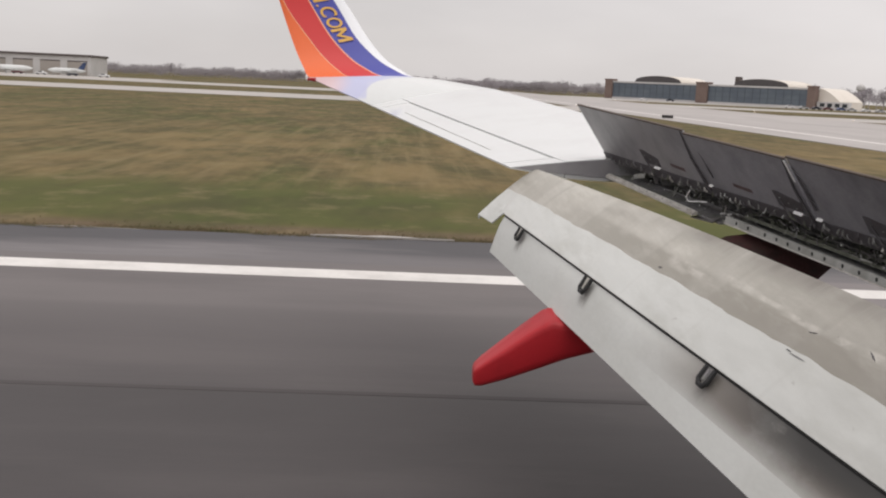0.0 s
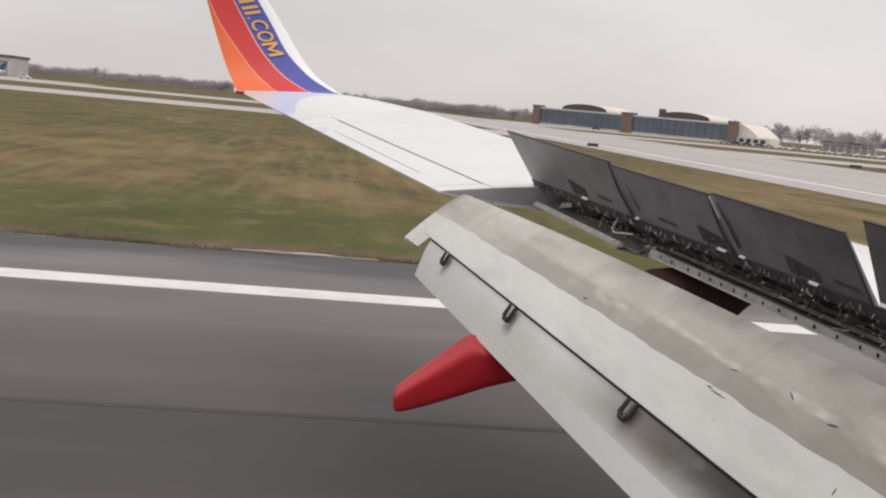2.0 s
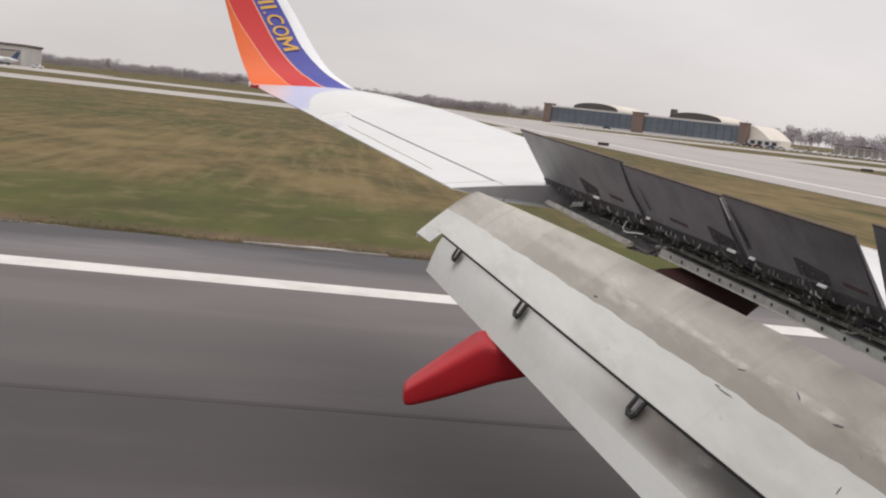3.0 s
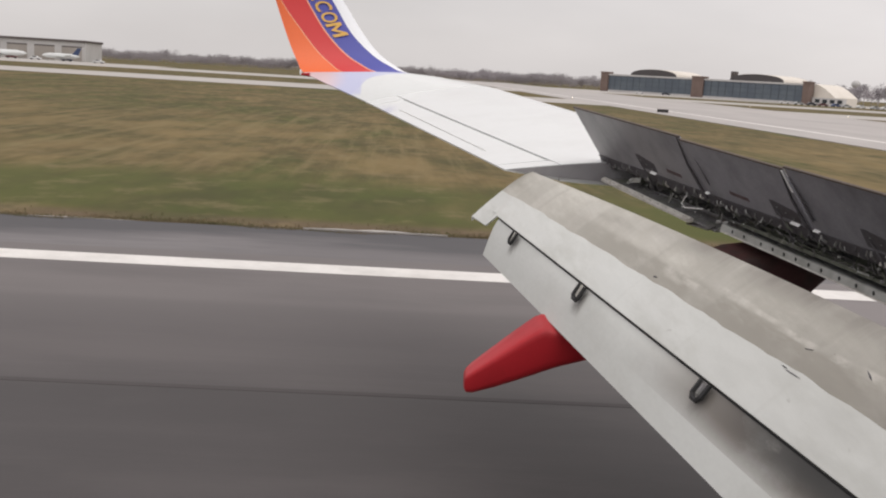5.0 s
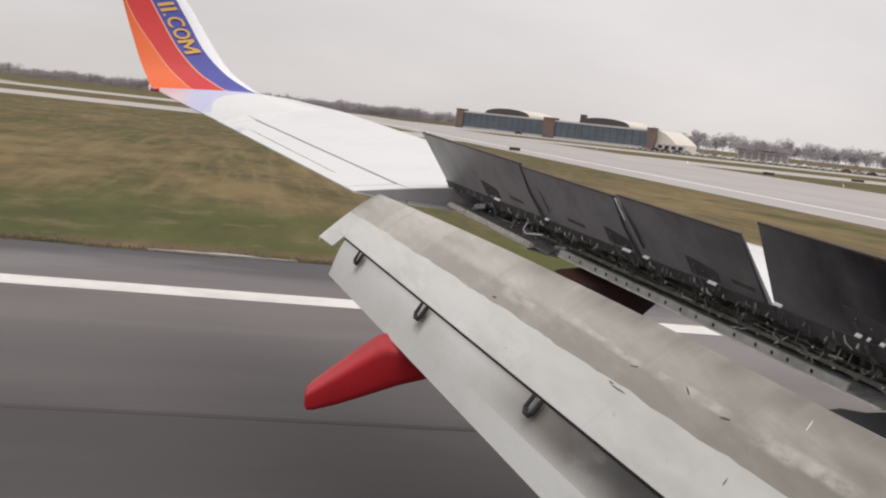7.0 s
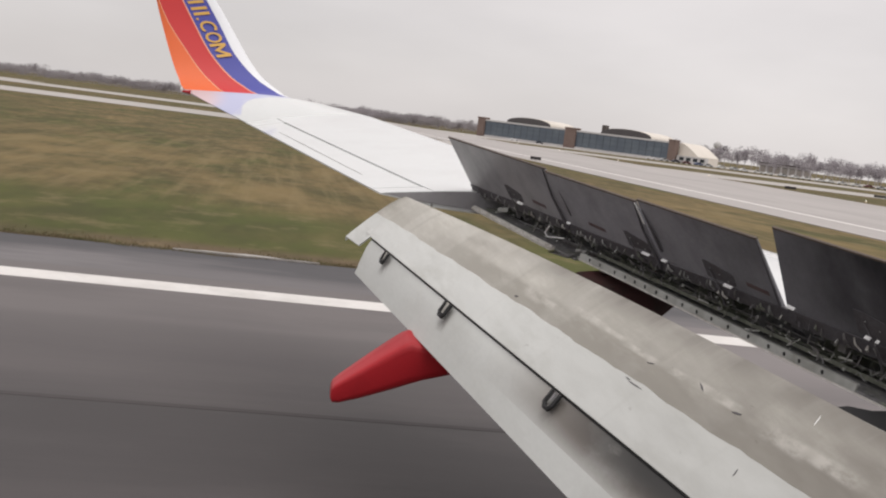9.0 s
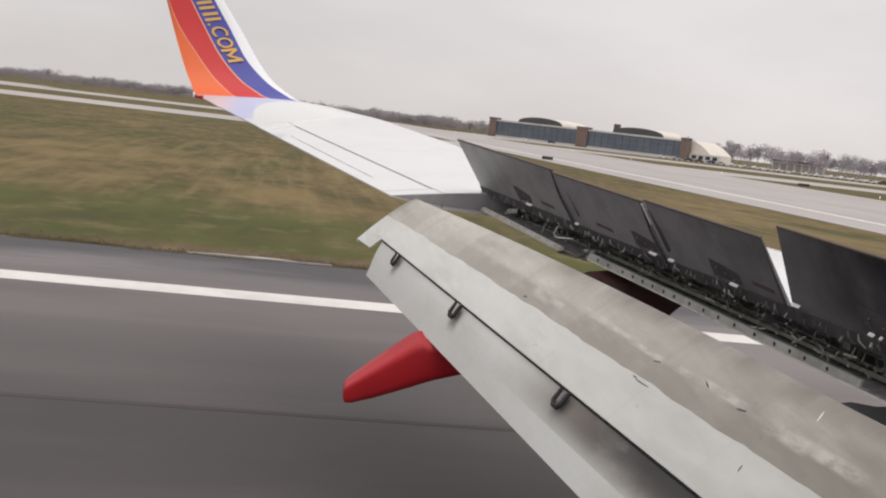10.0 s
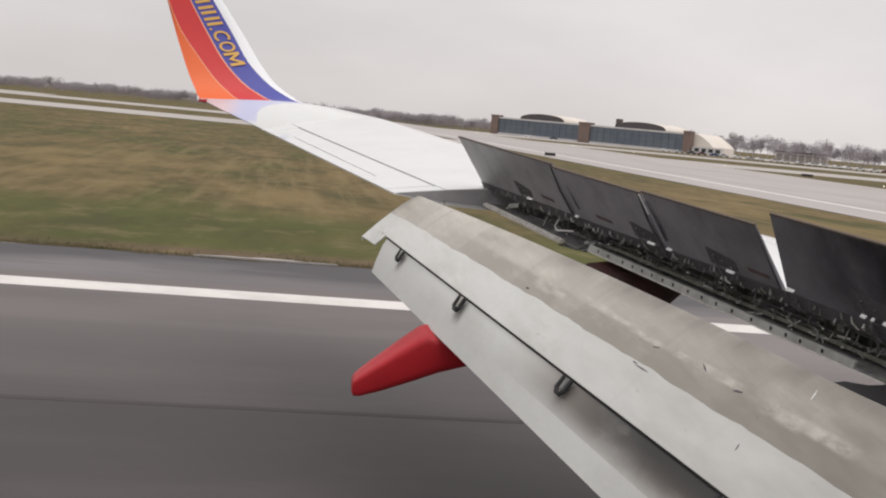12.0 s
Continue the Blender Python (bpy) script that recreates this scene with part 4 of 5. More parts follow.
# winglet: rows up the blade, columns from the trailing edge; bands of paint follow the columns
WL = [  # rise, y, x of trailing edge, x of leading edge, ends of the orange, red and blue bands, rise towards the leading edge
    (-0.295, 15.20, -0.50, 1.29, 0.30, 0.62, 0.93, 0.30), (-0.07, 15.52, -1.12, 0.64, 0.34, 0.64, 0.95, 0.16), (0.06, 15.80, -1.46, 0.13, 0.35, 0.655, 0.94, 0.07),
    (0.20, 15.98, -1.565, -0.09, 0.32, 0.625, 0.925, 0.02), (0.40, 16.15, -1.68, -0.37, 0.277, 0.577, 0.90, 0), (0.70, 16.31, -1.815, -0.635, 0.20, 0.505, 0.845, 0),
    (1.10, 16.47, -1.975, -0.912, 0.078, 0.455, 0.84, 0), (1.60, 16.60, -2.15, -1.28, 0.012, 0.40, 0.835, 0), (2.05, 16.70, -2.29, -1.60, 0.008, 0.35, 0.83, 0), (2.45, 16.78, -2.48, -1.85, 0.006, 0.35, 0.81, 0)]


def eased(p0, p1, p2, p3, f):  # a smooth curve through the rows
    return tuple(0.5 * (2 * b + (c - a) * f + (2 * a - 5 * b + 4 * c - d) * f * f + (3 * b - a - 3 * c + d) * f ** 3) for a, b, c, d in zip(p0, p1, p2, p3))


ROOT, WL = WL[:2], WL[2:]
fine = []
for k in range(len(WL) - 1):
    four = [WL[max(0, min(len(WL) - 1, k + j))] for j in (-1, 0, 1, 2)]
    if k == 0:
        four[0] = ROOT[1]
    fine += [eased(*four, j / 4) for j in range(4)]
WL = ROOT + fine + WL[-1:]
inner, outer = [], []
for z, y, xt, xl, bo, br, bb, tilt in WL:
    us = [0, bo, bo + 0.012, br, br + 0.02, bb, 0.975, 1.0]
    bulge = [0.0, 0.03, 0.03, 0.05, 0.05, 0.035, 0.02, 0.0]
    slope = 1.0 if z > 0.3 else max(0.1, (z + 0.2) / 0.5)
    inner.append([P(xt + (xl - xt) * u, y - b * slope, z + b * (1 - slope) + tilt * u) for u, b in zip(us, bulge)])
    outer.append([P(xt + (xl - xt) * u, y + (b + 0.012) * slope, z - (b + 0.012) * (1 - slope) + tilt * u) for u, b in zip(us, bulge)])
winglet_rows = [a + list(reversed(b)) for a, b in zip(inner, outer)]
verts, faces = grid(winglet_rows, True)
slots = []
for i in range(len(WL) - 1):
    for j in range(16):
        if i < 2:
            slots.append(5)
        else:
            slots.append([0, 3, 1, 3, 2, 4, 4, 4, 4, 4, 2, 3, 1, 3, 0, 4][j])
slots += [4, 4]
wl_me = mesh("winglet", verts, faces, [ORANGE, RED_W, BLUE, PALE, WHITE_W, TIP_REFLECTION], True, slots)
sharpen(wl_me, 50)
winglet = part("winglet", wl_me, plane, "curved winglet striped orange, red, blue and white")


def blade(z, u):
    """A place on the inner face of the winglet."""
    for k in range(len(WL) - 1):
        if WL[k][0] <= z <= WL[k + 1][0]:
            f = (z - WL[k][0]) / (WL[k + 1][0] - WL[k][0])
            y, xt, xl = (WL[k][i] + (WL[k + 1][i] - WL[k][i]) * f for i in (1, 2, 3))
            return P(xt + (xl - xt) * u, y - 0.055, z)


def glyph(character):
    """The outline of a character of the built-in font as flat points and faces, its box scaled to 1 high."""
    font = bpy.data.curves.new("glyph", "FONT")
    font.body, font.resolution_u, font.offset = character, 3, 0.014
    ob = new("glyph", font)
    bpy.context.view_layer.update()
    me = bpy.data.meshes.new_from_object(ob.evaluated_get(bpy.context.evaluated_depsgraph_get()))
    pts, fcs = [v.co.copy() for v in me.vertices], [tuple(p.vertices) for p in me.polygons]
    bpy.data.objects.remove(ob)
    bpy.data.meshes.remove(me)
    x0, x1 = min(p.x for p in pts), max(p.x for p in pts)
    y0, y1 = min(p.y for p in pts), max(p.y for p in pts)
    return [((p.x - x0) / (x1 - x0), (p.y - y0) / (y1 - y0)) for p in pts], fcs


def on_band(z, f):
    """A place across the blue band: 0 at its red side, 1 at its white side."""
    for k in range(len(WL) - 1):
        if WL[k][0] <= z <= WL[k + 1][0]:
            g = (z - WL[k][0]) / (WL[k + 1][0] - WL[k][0])
            lo, hi = (WL[k][i] + (WL[k + 1][i] - WL[k][i]) * g for i in (5, 6))
            return blade(z, lo + 0.02 + (hi - lo - 0.02) * f)


# gold lettering down the blue band; the part that names a firm is left as plain bars
for character, z0, z1, tall in (("C", 1.105, 0.965, 1.0), ("O", 0.945, 0.795, 1.0), ("M", 0.785, 0.60, 1.0), (".", 1.155, 1.125, 0.16)):
    pts, fcs = glyph(character)
    if character == "M":  # four heavy strokes
        strokes = [((0, 0), (0.2, 0), (0.2, 1), (0, 1)), ((0.8, 0), (1, 0), (1, 1), (0.8, 1)), ((0.2, 1), (0.2, 0.66), (0.5, 0.12), (0.5, 0.46)), ((0.8, 1), (0.8, 0.66), (0.5, 0.12), (0.5, 0.46))]
        pts, fcs = [p for stroke in strokes for p in stroke], [tuple(range(4 * k, 4 * k + 4)) for k in range(4)]
    lifted = []
    for fat in (0.0, 0.008):
        lifted += [on_band(z0 + (z1 - z0) * a + 0.055 * b * tall, 0.14 + 0.70 * b * tall) + Vector((0, -fat, 0)) for a, b in pts]
    me = mesh("letter", lifted, [f for f in fcs] + [tuple(i + len(pts) for i in f) for f in fcs], GOLD)
    part("letter", me, winglet)
for k in range(4):
    z = 1.19 + 0.165 * k
    for lo, hi in ((0.0, 0.04), (0.075, 0.115)):
        q = [on_band(z + lo, 0.14), on_band(z + lo + 0.055, 0.84), on_band(z + hi + 0.055, 0.84), on_band(z + hi, 0.14)]
        part("letter_bar", mesh("letter_bar", *slab(q, 0.006), GOLD), winglet)
part("tip_light", mesh("tip_light", *tube([P(-1.36, 15.74, 0.03), P(-1.5, 15.78, 0.03)], [0.03, 0.012], 8), RED), plane)
part("tail_light", mesh("tail_light", *tube([P(-1.49, 15.78, 0.02), P(-1.50, 15.78, 0.07), P(-1.50, 15.78, 0.10)], [0.016, 0.018, 0.008], 8), LUG), plane, "small white tail light")

# fuselage behind the camera, with a gear leg that carries the wing
rows = []
for x in (-14, -13, 6, 12):
    r = 1.88 if x > -14 else 1.6
    rows.append([Vector((x, -2.75 + r * math.cos(t), 3.35 + r * math.sin(t))) for t in (2 * math.pi * k / 32 for k in range(32))])
part("fuselage", loft("fuselage", rows, WHITE), plane)
part("gear_leg", mesh("gear_leg", *tube([(6.2, 0.2, 2.5), (6.2, 0.4, 0.55)], 0.09, 10), DULL), plane)
for dy in (0.12, 0.68):
    part("wheel", mesh("wheel", *tube([(6.2, dy - 0.17, 0.56), (6.2, dy - 0.13, 0.56), (6.2, dy + 0.13, 0.56), (6.2, dy + 0.17, 0.56)], [0.46, 0.56, 0.56, 0.46], 24), BLACK), plane)

# inside the cove: ribs, hydraulic lines, clamps, brackets and a few bright fittings
def in_cove(y, up, fwd=0.08):
    """A place in the cove: up from the rail line, forward of the hinge line."""
    return Vector((hinge(y).x + fwd, y, EYE - 0.925 + 0.095 * (y - 8.55) + up))


random.seed(4)
y = 10.3
while y > 3.3:  # ribs across the cove, every hand's width or so
    y -= random.uniform(0.13, 0.22)
    top = hinge(y).z - in_cove(y, 0).z
    e = random.uniform(0.004, 0.010)
    low = 0.0 if y < 8.5 else 0.02
    out = random.uniform(0.10, 0.22)
    part("rib", mesh("rib", *slab([in_cove(y, low, 0.36), in_cove(y, low, out + 0.06), in_cove(y, low + 0.45 * (top - low), out), in_cove(y, top - 0.03, out + 0.02), in_cove(y, top - 0.03, 0.36)], e), random.choice((PRIMER, COVE, COVE))), plane)
for up, fwd, thick, mat, far in ((0.05, 0.20, 0.009, PRIMER, 8.5), (0.085, 0.16, 0.007, SOOTY, 8.5), (0.125, 0.22, 0.010, COVE, 10.2), (0.16, 0.13, 0.006, PRIMER, 8.9), (0.19, 0.19, 0.008, SOOTY, 10.2), (0.03, 0.13, 0.006, SOOTY, 8.4)):
    pts = [in_cove(y, min(up * (1.0 if y < 8.6 else 0.8), hinge(y).z - in_cove(y, 0).z - 0.02) + 0.008 * math.sin(y * 5 + up * 90), fwd + 0.01 * math.sin(y * 3.1)) for y in np.linspace(far, 3.2, 34)]
    part("hydraulic_line", mesh("hydraulic_line", *tube(pts, thick, 6), mat), plane)
# the green stringer that runs just above the rail
part("stringer", loft("stringer", [[in_cove(y, 0.030, 0.10), in_cove(y, 0.052, 0.115), in_cove(y, 0.052, 0.13), in_cove(y, 0.030, 0.12)] for y in np.linspace(8.45, 3.1, 12)], PRIMER, smooth=False), plane, "olive green primed stringer")
y = 10.28
while y > 3.3:
    y -= random.uniform(0.016, 0.036)
    room = max(0.1, hinge(y).z - in_cove(y, 0).z - 0.02)
    low = 0.03 if y < 8.55 else 0.0
    kind = random.random()
    if kind < 0.34:  # bracket: a small folded plate
        fwd, base, tall = random.uniform(0.0, 0.2), random.uniform(low, room * 0.55), random.uniform(0.03, 0.10)
        w, d = random.uniform(0.008, 0.022), random.uniform(0.01, 0.03)
        o = in_cove(y, base, fwd)
        lean = Vector((random.uniform(-0.03, 0.03), random.uniform(-0.02, 0.02), 0))
        pts = [o, o + Vector((0, -w, 0.003)), o + Vector((0, -w, tall)) + lean, o + Vector((0, 0, tall * 0.85)) + lean]
        part("bracket", mesh("bracket", *joined(slab(pts, 0.004), slab([o, o + Vector((0, -w, 0.003)), o + Vector((-d, -w, -0.004)), o + Vector((-d, 0, -0.006))], 0.004)), random.choice((PRIMER, COVE, SOOTY, SOOTY, COVE))), plane)
    elif kind < 0.56:  # short bent pipe
        o = in_cove(y, random.uniform(low, room * 0.8), random.uniform(0.0, 0.16))
        run = random.uniform(0.03, 0.10)
        pts = [o, o + Vector((0.004, -run * 0.4, random.uniform(-0.02, 0.03))), o + Vector((0.02, -run, random.uniform(-0.035, 0.035)))]
        part("pipe", mesh("pipe", *tube(pts, random.uniform(0.002, 0.005), 5), random.choice((SOOTY, SOOTY, PRIMER, PRIMER, DULL))), plane)
    elif kind < 0.72:  # valve body: a stepped cylinder
        o = in_cove(y, random.uniform(low + 0.02, room * 0.7), random.uniform(0.06, 0.2))
        d = Vector((random.uniform(-0.05, 0.02), random.uniform(-0.05, 0.05), random.uniform(-0.03, 0.05)))
        r = random.uniform(0.008, 0.017)
        part("valve", mesh("valve", *tube([o, o + d * 0.6, o + d * 0.62, o + d], [r, r, r * 0.55, r * 0.5], 8), random.choice((COVE, SOOTY, PRIMER, SOOTY))), plane)
    elif kind < 0.93:  # clamp
        o = in_cove(y, random.uniform(low, room * 0.9), random.uniform(-0.02, 0.14))
        a = random.uniform(0.004, 0.011)
        part("clamp", mesh("clamp", *box(o.x - a, o.y - a * 1.3, o.z - a, o.x + a, o.y + a, o.z + a, 0.002), random.choice((SOOTY, COVE, DULL, RAIL))), plane)
    else:  # bright fastener
        o = in_cove(y, random.uniform(low, room * 0.9), random.uniform(-0.03, 0.05))
        part("fastener", mesh("fastener", *box(o.x - 0.004, o.y - random.uniform(0.004, 0.010), o.z - 0.004, o.x + 0.004, o.y + 0.005, o.z + 0.005, 0.002), random.choice((LUG, RAIL, RAIL))), plane)
# fittings that stand out: bent pale pipes and the silver loop beside the end of the rail
for thick, mat, pts in ((0.007, LUG, ((9.22, 0.119), (9.28, 0.040), (9.227, 0.014), (8.968, 0.065))), (0.006, RAIL, ((9.475, 0.0), (9.445, 0.05), (9.414, 0.10))),
                        (0.017, DULL, ((8.754, 0.012), (8.60, 0.035))), (0.006, RAIL, ((6.692, 0.020), (6.62, 0.030), (6.56, 0.049))),
                        (0.005, RAIL, ((6.331, 0.085), (6.286, 0.076), (6.313, 0.036), (6.21, 0.117))), (0.005, RAIL, ((6.132, 0.062), (6.092, 0.052), (5.964, 0.066), (5.938, 0.117))),
                        (0.007, RAIL, ((5.899, 0.111), (5.797, 0.123))), (0.006, RAIL, ((7.184, 0.074), (7.081, 0.077)))):
    part("fitting_pipe", mesh("fitting_pipe", *tube([in_cove(y - 0.12, up, 0.03) for y, up in pts], thick, 7), mat), plane)
part("guide_plate", mesh("guide_plate", *slab([in_cove(10.077, 0.014, 0.05), in_cove(10.068, 0.06, 0.05), in_cove(9.87, 0.115, 0.05), in_cove(9.88, 0.065, 0.05)], 0.006), RAIL), plane, "pale guide plate")
for y in (6.43, 6.27, 7.62, 8.72):  # posts under the lugs
    top = hinge(y).z - in_cove(y, 0).z
    part("post", mesh("post", *tube([in_cove(y, top - 0.012, 0.06), in_cove(y, top - 0.055, 0.06)], 0.009, 6), RAIL), plane)
part("junction_box", mesh("junction_box", *(lambda o: box(o.x - 0.01, o.y - 0.05, o.z - 0.03, o.x + 0.02, o.y + 0.04, o.z + 0.035, 0.004))(in_cove(5.84, 0.155, 0.10)), SOOTY), plane)


# ---------------------------------------------------------------- hangars
def hangar():
    ob = thing("hangar", "double hangar with brick piers, blue-grey glazing and pale arched roofs", "hangar", (0, 0, 0))
    W, H, T, D = 52.0, 10.5, 6.5, 27.0
    for k in range(3):
        x = k * (W + T)
        p0, p1 = x + (1.8 if k == 0 else 0), x + (3.4 if k == 2 else T)  # the end piers are narrower
        part("pier", mesh("pier", *joined(box(p0, -0.8, 0, p1, 3.6, H + 1.4, 0.1), box(p0 - 0.25, -1.05, H + 1.4, p1 + 0.25, 3.8, H + 2.3, 0.1)), BRICK), ob, "brown brick pier")
        if k == 2:
            break
        x += T
        glass = part("glazing", mesh("glazing", *box(x, 0.3, 1.2, x + W, 0.8, H), GLAZING), ob, "blue-grey sliding glazed doors")
        part("plinth", mesh("plinth", *box(x, 0.0, 0, x + W, 0.8, 1.2), WALL_PALE), ob)
        part("fascia", mesh("fascia", *box(x, -0.2, H, x + W, 1.4, H + 1.0), WALL_PALE), ob, "pale fascia band")
        for j in range(1, 13):
            part("mullion", mesh("mullion", *box(x + W * j / 13 - 0.12, 0.15, 1.2, x + W * j / 13 + 0.12, 0.3, H), GLAZE_BAR), glass)
        for z in (4.3, 7.4):
            part("transom", mesh("transom", *box(x, 0.18, z, x + W, 0.3, z + 0.2), GLAZE_BAR), glass)
        arc = [(x + 13 + (W - 24) * (0.5 - 0.5 * math.cos(math.pi * j / 16)), H + 1.0 + 4.0 * math.sin(math.pi * j / 16) ** 0.8) for j in range(17)]
        part("gable", mesh("gable", *joined(slab([(px, 2.2, pz) for px, pz in arc], 0.5)), ROOF_DARK), ob, "dark arched gable")
        part("roof", loft("roof", [[(px, yy, pz + 0.15) for px, pz in arc] + [(arc[-1][0], yy, H), (arc[0][0], yy, H)] for yy in (2.3, D)], ROOF_PALE), ob, "pale barrel roof")
        part("body", mesh("body", *box(x, 0.9, 0, x + W, D, H + 0.5), WALL_TAN), ob)
    x = 2 * (W + T) + 3.4
    roof_end = [[(x, yy, 0), (x, yy, H + 1.2)] + [(x + 10 * s, yy, 4.6 + (H - 3.4) * (1 - s ** 1.5)) for s in (0.25, 0.5, 0.75, 1.0)] + [(x + 10, yy, 0)] for yy in (4, D)]
    part("side_roof", loft("side_roof", roof_end, ROOF_PALE), ob, "pale sloping side roof")
    annex = part("annex", mesh("annex", *box(x + 0.5, 1.5, 0, x + 15.5, 4, 4.2, 0.05), WALL_PALE), ob, "low white annex")
    for j in range(4):
        part("window", mesh("window", *box(x + 2 + 3.5 * j, 1.42, 1.4, x + 4.2 + 3.5 * j, 1.5, 3.4), DARKWIN), annex)
    part("roof_hut", mesh("roof_hut", *box(W + T + T + 2.5, 20, H + 0.5, W + T + T + 5.3, 23, H + 6.6, 0.3), TAR), ob, "small dark hut on the roof")
    return ob


hg = hangar()
hg.matrix_world = pose(115.5, 603, 0, 0, 0, -50.6) @ Matrix.Diagonal((1.105, 1.0, 0.87, 1))


# ---------------------------------------------------------------- trees
def tree_mesh(name, places, seed, twigs):
    """Bare winter trees: a trunk, a few limbs and a crown of many thin twigs."""
    rng = np.random.default_rng(seed)
    verts, faces = [], []
    for x, y, h, w in places:
        def stick(p, q, r):
            k = len(verts)
            d = (-(q[1] - p[1]), q[0] - p[0])
            verts.extend([(p[0] - r, p[1], p[2]), (p[0] + r, p[1], p[2]), (q[0] + r * 0.4, q[1], q[2]), (q[0] - r * 0.4, q[1], q[2])])
            faces.append((k, k + 1, k + 2, k + 3))
        stick((x, y, -0.1), (x + rng.normal(0, 0.2), y, h * 0.55), 0.22)
        for _ in range(5):
            stick((x, y, h * rng.uniform(0.2, 0.4)), (x + rng.normal(0, w * 0.3), y + rng.normal(0, w * 0.3), h * rng.uniform(0.6, 0.9)), 0.12)
        lobes = [(rng.normal(0, w * 0.24), rng.normal(0, w * 0.2), h * rng.uniform(0.42, 0.8), w * rng.uniform(0.22, 0.36)) for _ in range(8)]
        for lx, ly, lz, lr in lobes:
            for _ in range(twigs):
                v = rng.normal(0, 1, 3)
                v = v / np.linalg.norm(v) * lr * rng.uniform(0.3, 1.1)
                c = np.array([x + lx, y + ly, max(0.5, min(h, lz + v[2]))]) + np.array([v[0], v[1], 0])
                a, b = rng.normal(0, 0.46, 3), rng.normal(0, 0.22, 3)
                k = len(verts)
                verts.extend([tuple(c - a), tuple(c + b), tuple(c + a)])
                faces.append((k, k + 1, k + 2))
    me = bpy.data.meshes.new(name)
    me.from_pydata(verts, [], faces)
    me.materials.append(TWIGS)
    return me


rng = np.random.default_rng(11)


def arc_trees(a0, a1, d0, d1, step, h0, h1, depth):
    out, a = [], a0
    while a < a1:
        f = (a - a0) / (a1 - a0)
        d = d0 + (d1 - d0) * f + rng.uniform(0, depth)
        out.append((d * math.sin(radians(a)), d * math.cos(radians(a)), (h0 + (h1 - h0) * f) * rng.uniform(0.75, 1.1) * (1 + 0.22 * math.sin(a * 3.1) * math.sin(a * 1.3 + 2)), rng.uniform(7, 13)))
        a += step * rng.uniform(0.5, 1.5)
    return out


for nm, args in (("far_woods", (-42, 9, 860, 860, 0.07, 7.5, 9, 160)), ("far_woods", (3, 24, 860, 760, 0.08, 9, 11, 120)), ("near_woods", (21.5, 52, 640, 560, 0.26, 13.5, 15.5, 90))):
    ob = new(nm, tree_mesh(nm, arc_trees(*args), int(args[0]) + 60, 90 if nm == "near_woods" else 34))
    tagged(ob, "belt of bare grey-brown winter trees", "trees", kind="stuff")


# ---------------------------------------------------------------- airfield things
def sign_box(x, y, turn, wide=2.1):
    ob = thing("taxiway_sign", "low black airfield sign panel on short legs", "sign", group="airfield signs")
    part("panel", mesh("panel", *box(-wide / 2, -0.11, 0.16, wide / 2, 0.11, 0.56, 0.02), SIGN), ob)
    part("frame", mesh("frame", *joined(box(-wide / 2 - 0.03, -0.13, 0.54, wide / 2 + 0.03, 0.13, 0.59), box(-wide / 2 - 0.03, -0.13, 0.12, wide / 2 + 0.03, 0.13, 0.16)), TAR), ob)
    for k in (-0.4, 0.0, 0.4):
        part("leg", mesh("leg", *tube([(wide * k, 0, -0.06), (wide * k, 0, 0.2)], 0.03, 6), DULL), ob)
    ob.matrix_world = pose(x, y, 0, 0, 0, turn)
    return ob


sign_box(-73.0, 71.0, 4)
sign_box(40.2, 157.0, 0, 1.7)
sign_box(94.5, 178.0, 0, 2.2)
sign_box(129.0, 203.5, 0, 3.0)


def edge_light():
    ob = thing("edge_light", "small white runway edge light on a stem", "light", group="runway edge lights")
    part("stem", mesh("stem", *tube([(0, 0, -0.06), (0, 0, 0.28)], 0.03, 6), PAINT_Y), ob)
    part("lens", mesh("lens", *tube([(0, 0, 0.28), (0, 0, 0.33), (0, 0, 0.40)], [0.06, 0.07, 0.03], 8), LAMP_W), ob)
    return ob


lamp = edge_light()
lamp.matrix_world = pose(CROSS0 + 1.5, 240, 0)
for k in range(2, 4):
    copy_thing(lamp, pose(CROSS0 + 1.5, 110 + 130 * k, 0))
for k in range(1, 9):
    copy_thing(lamp, pose(CROSS1 + 1.5, 88 + 60 * k, 0))

def car(paint, length=4.5):
    ob = thing("parked_car", "small parked car on the airfield edge", "car", group="parked cars")
    h = length / 2
    side = [(-h, 0.35), (-h, 0.85), (-h * 0.75, 0.95), (-h * 0.45, 1.42), (h * 0.25, 1.45), (h * 0.5, 0.98), (h * 0.95, 0.85), (h, 0.4)]
    part("body", loft("car_body", [[(x, y, z) for x, z in side] for y in (-0.85, 0.85)], CARS[paint], smooth=False), ob)
    part("glass", mesh("glass", *box(-h * 0.42, -0.87, 0.98, h * 0.3, 0.87, 1.36, 0.04), DARKWIN), ob)
    for x in (-h * 0.62, h * 0.62):
        for y in (-0.8, 0.8):
            part("wheel", mesh("wheel", *tube([(x, y - 0.1, 0.32), (x, y + 0.1, 0.32)], 0.32, 10), BLACK), ob)
    return ob


kinds = [car(k) for k in range(len(CARS))]
spots = []
random.seed(9)
for k in range(22):
    a = 20.6 + k * 0.62 + random.uniform(-0.1, 0.1)
    d = 505 + random.uniform(-10, 18) - k * 1.5
    spots.append((d * math.sin(radians(a)), d * math.cos(radians(a)), random.uniform(-20, 20)))
for k in range(8):
    spots.append((128 + 14 * k + random.uniform(-3, 3), 560 + random.uniform(-8, 4) - 2 * k, random.uniform(-8, 8)))
for k in range(8):
    spots.append((-205 + 12 * k + random.uniform(-3, 3), 425 + random.uniform(-4, 4), random.uniform(-10, 10)))
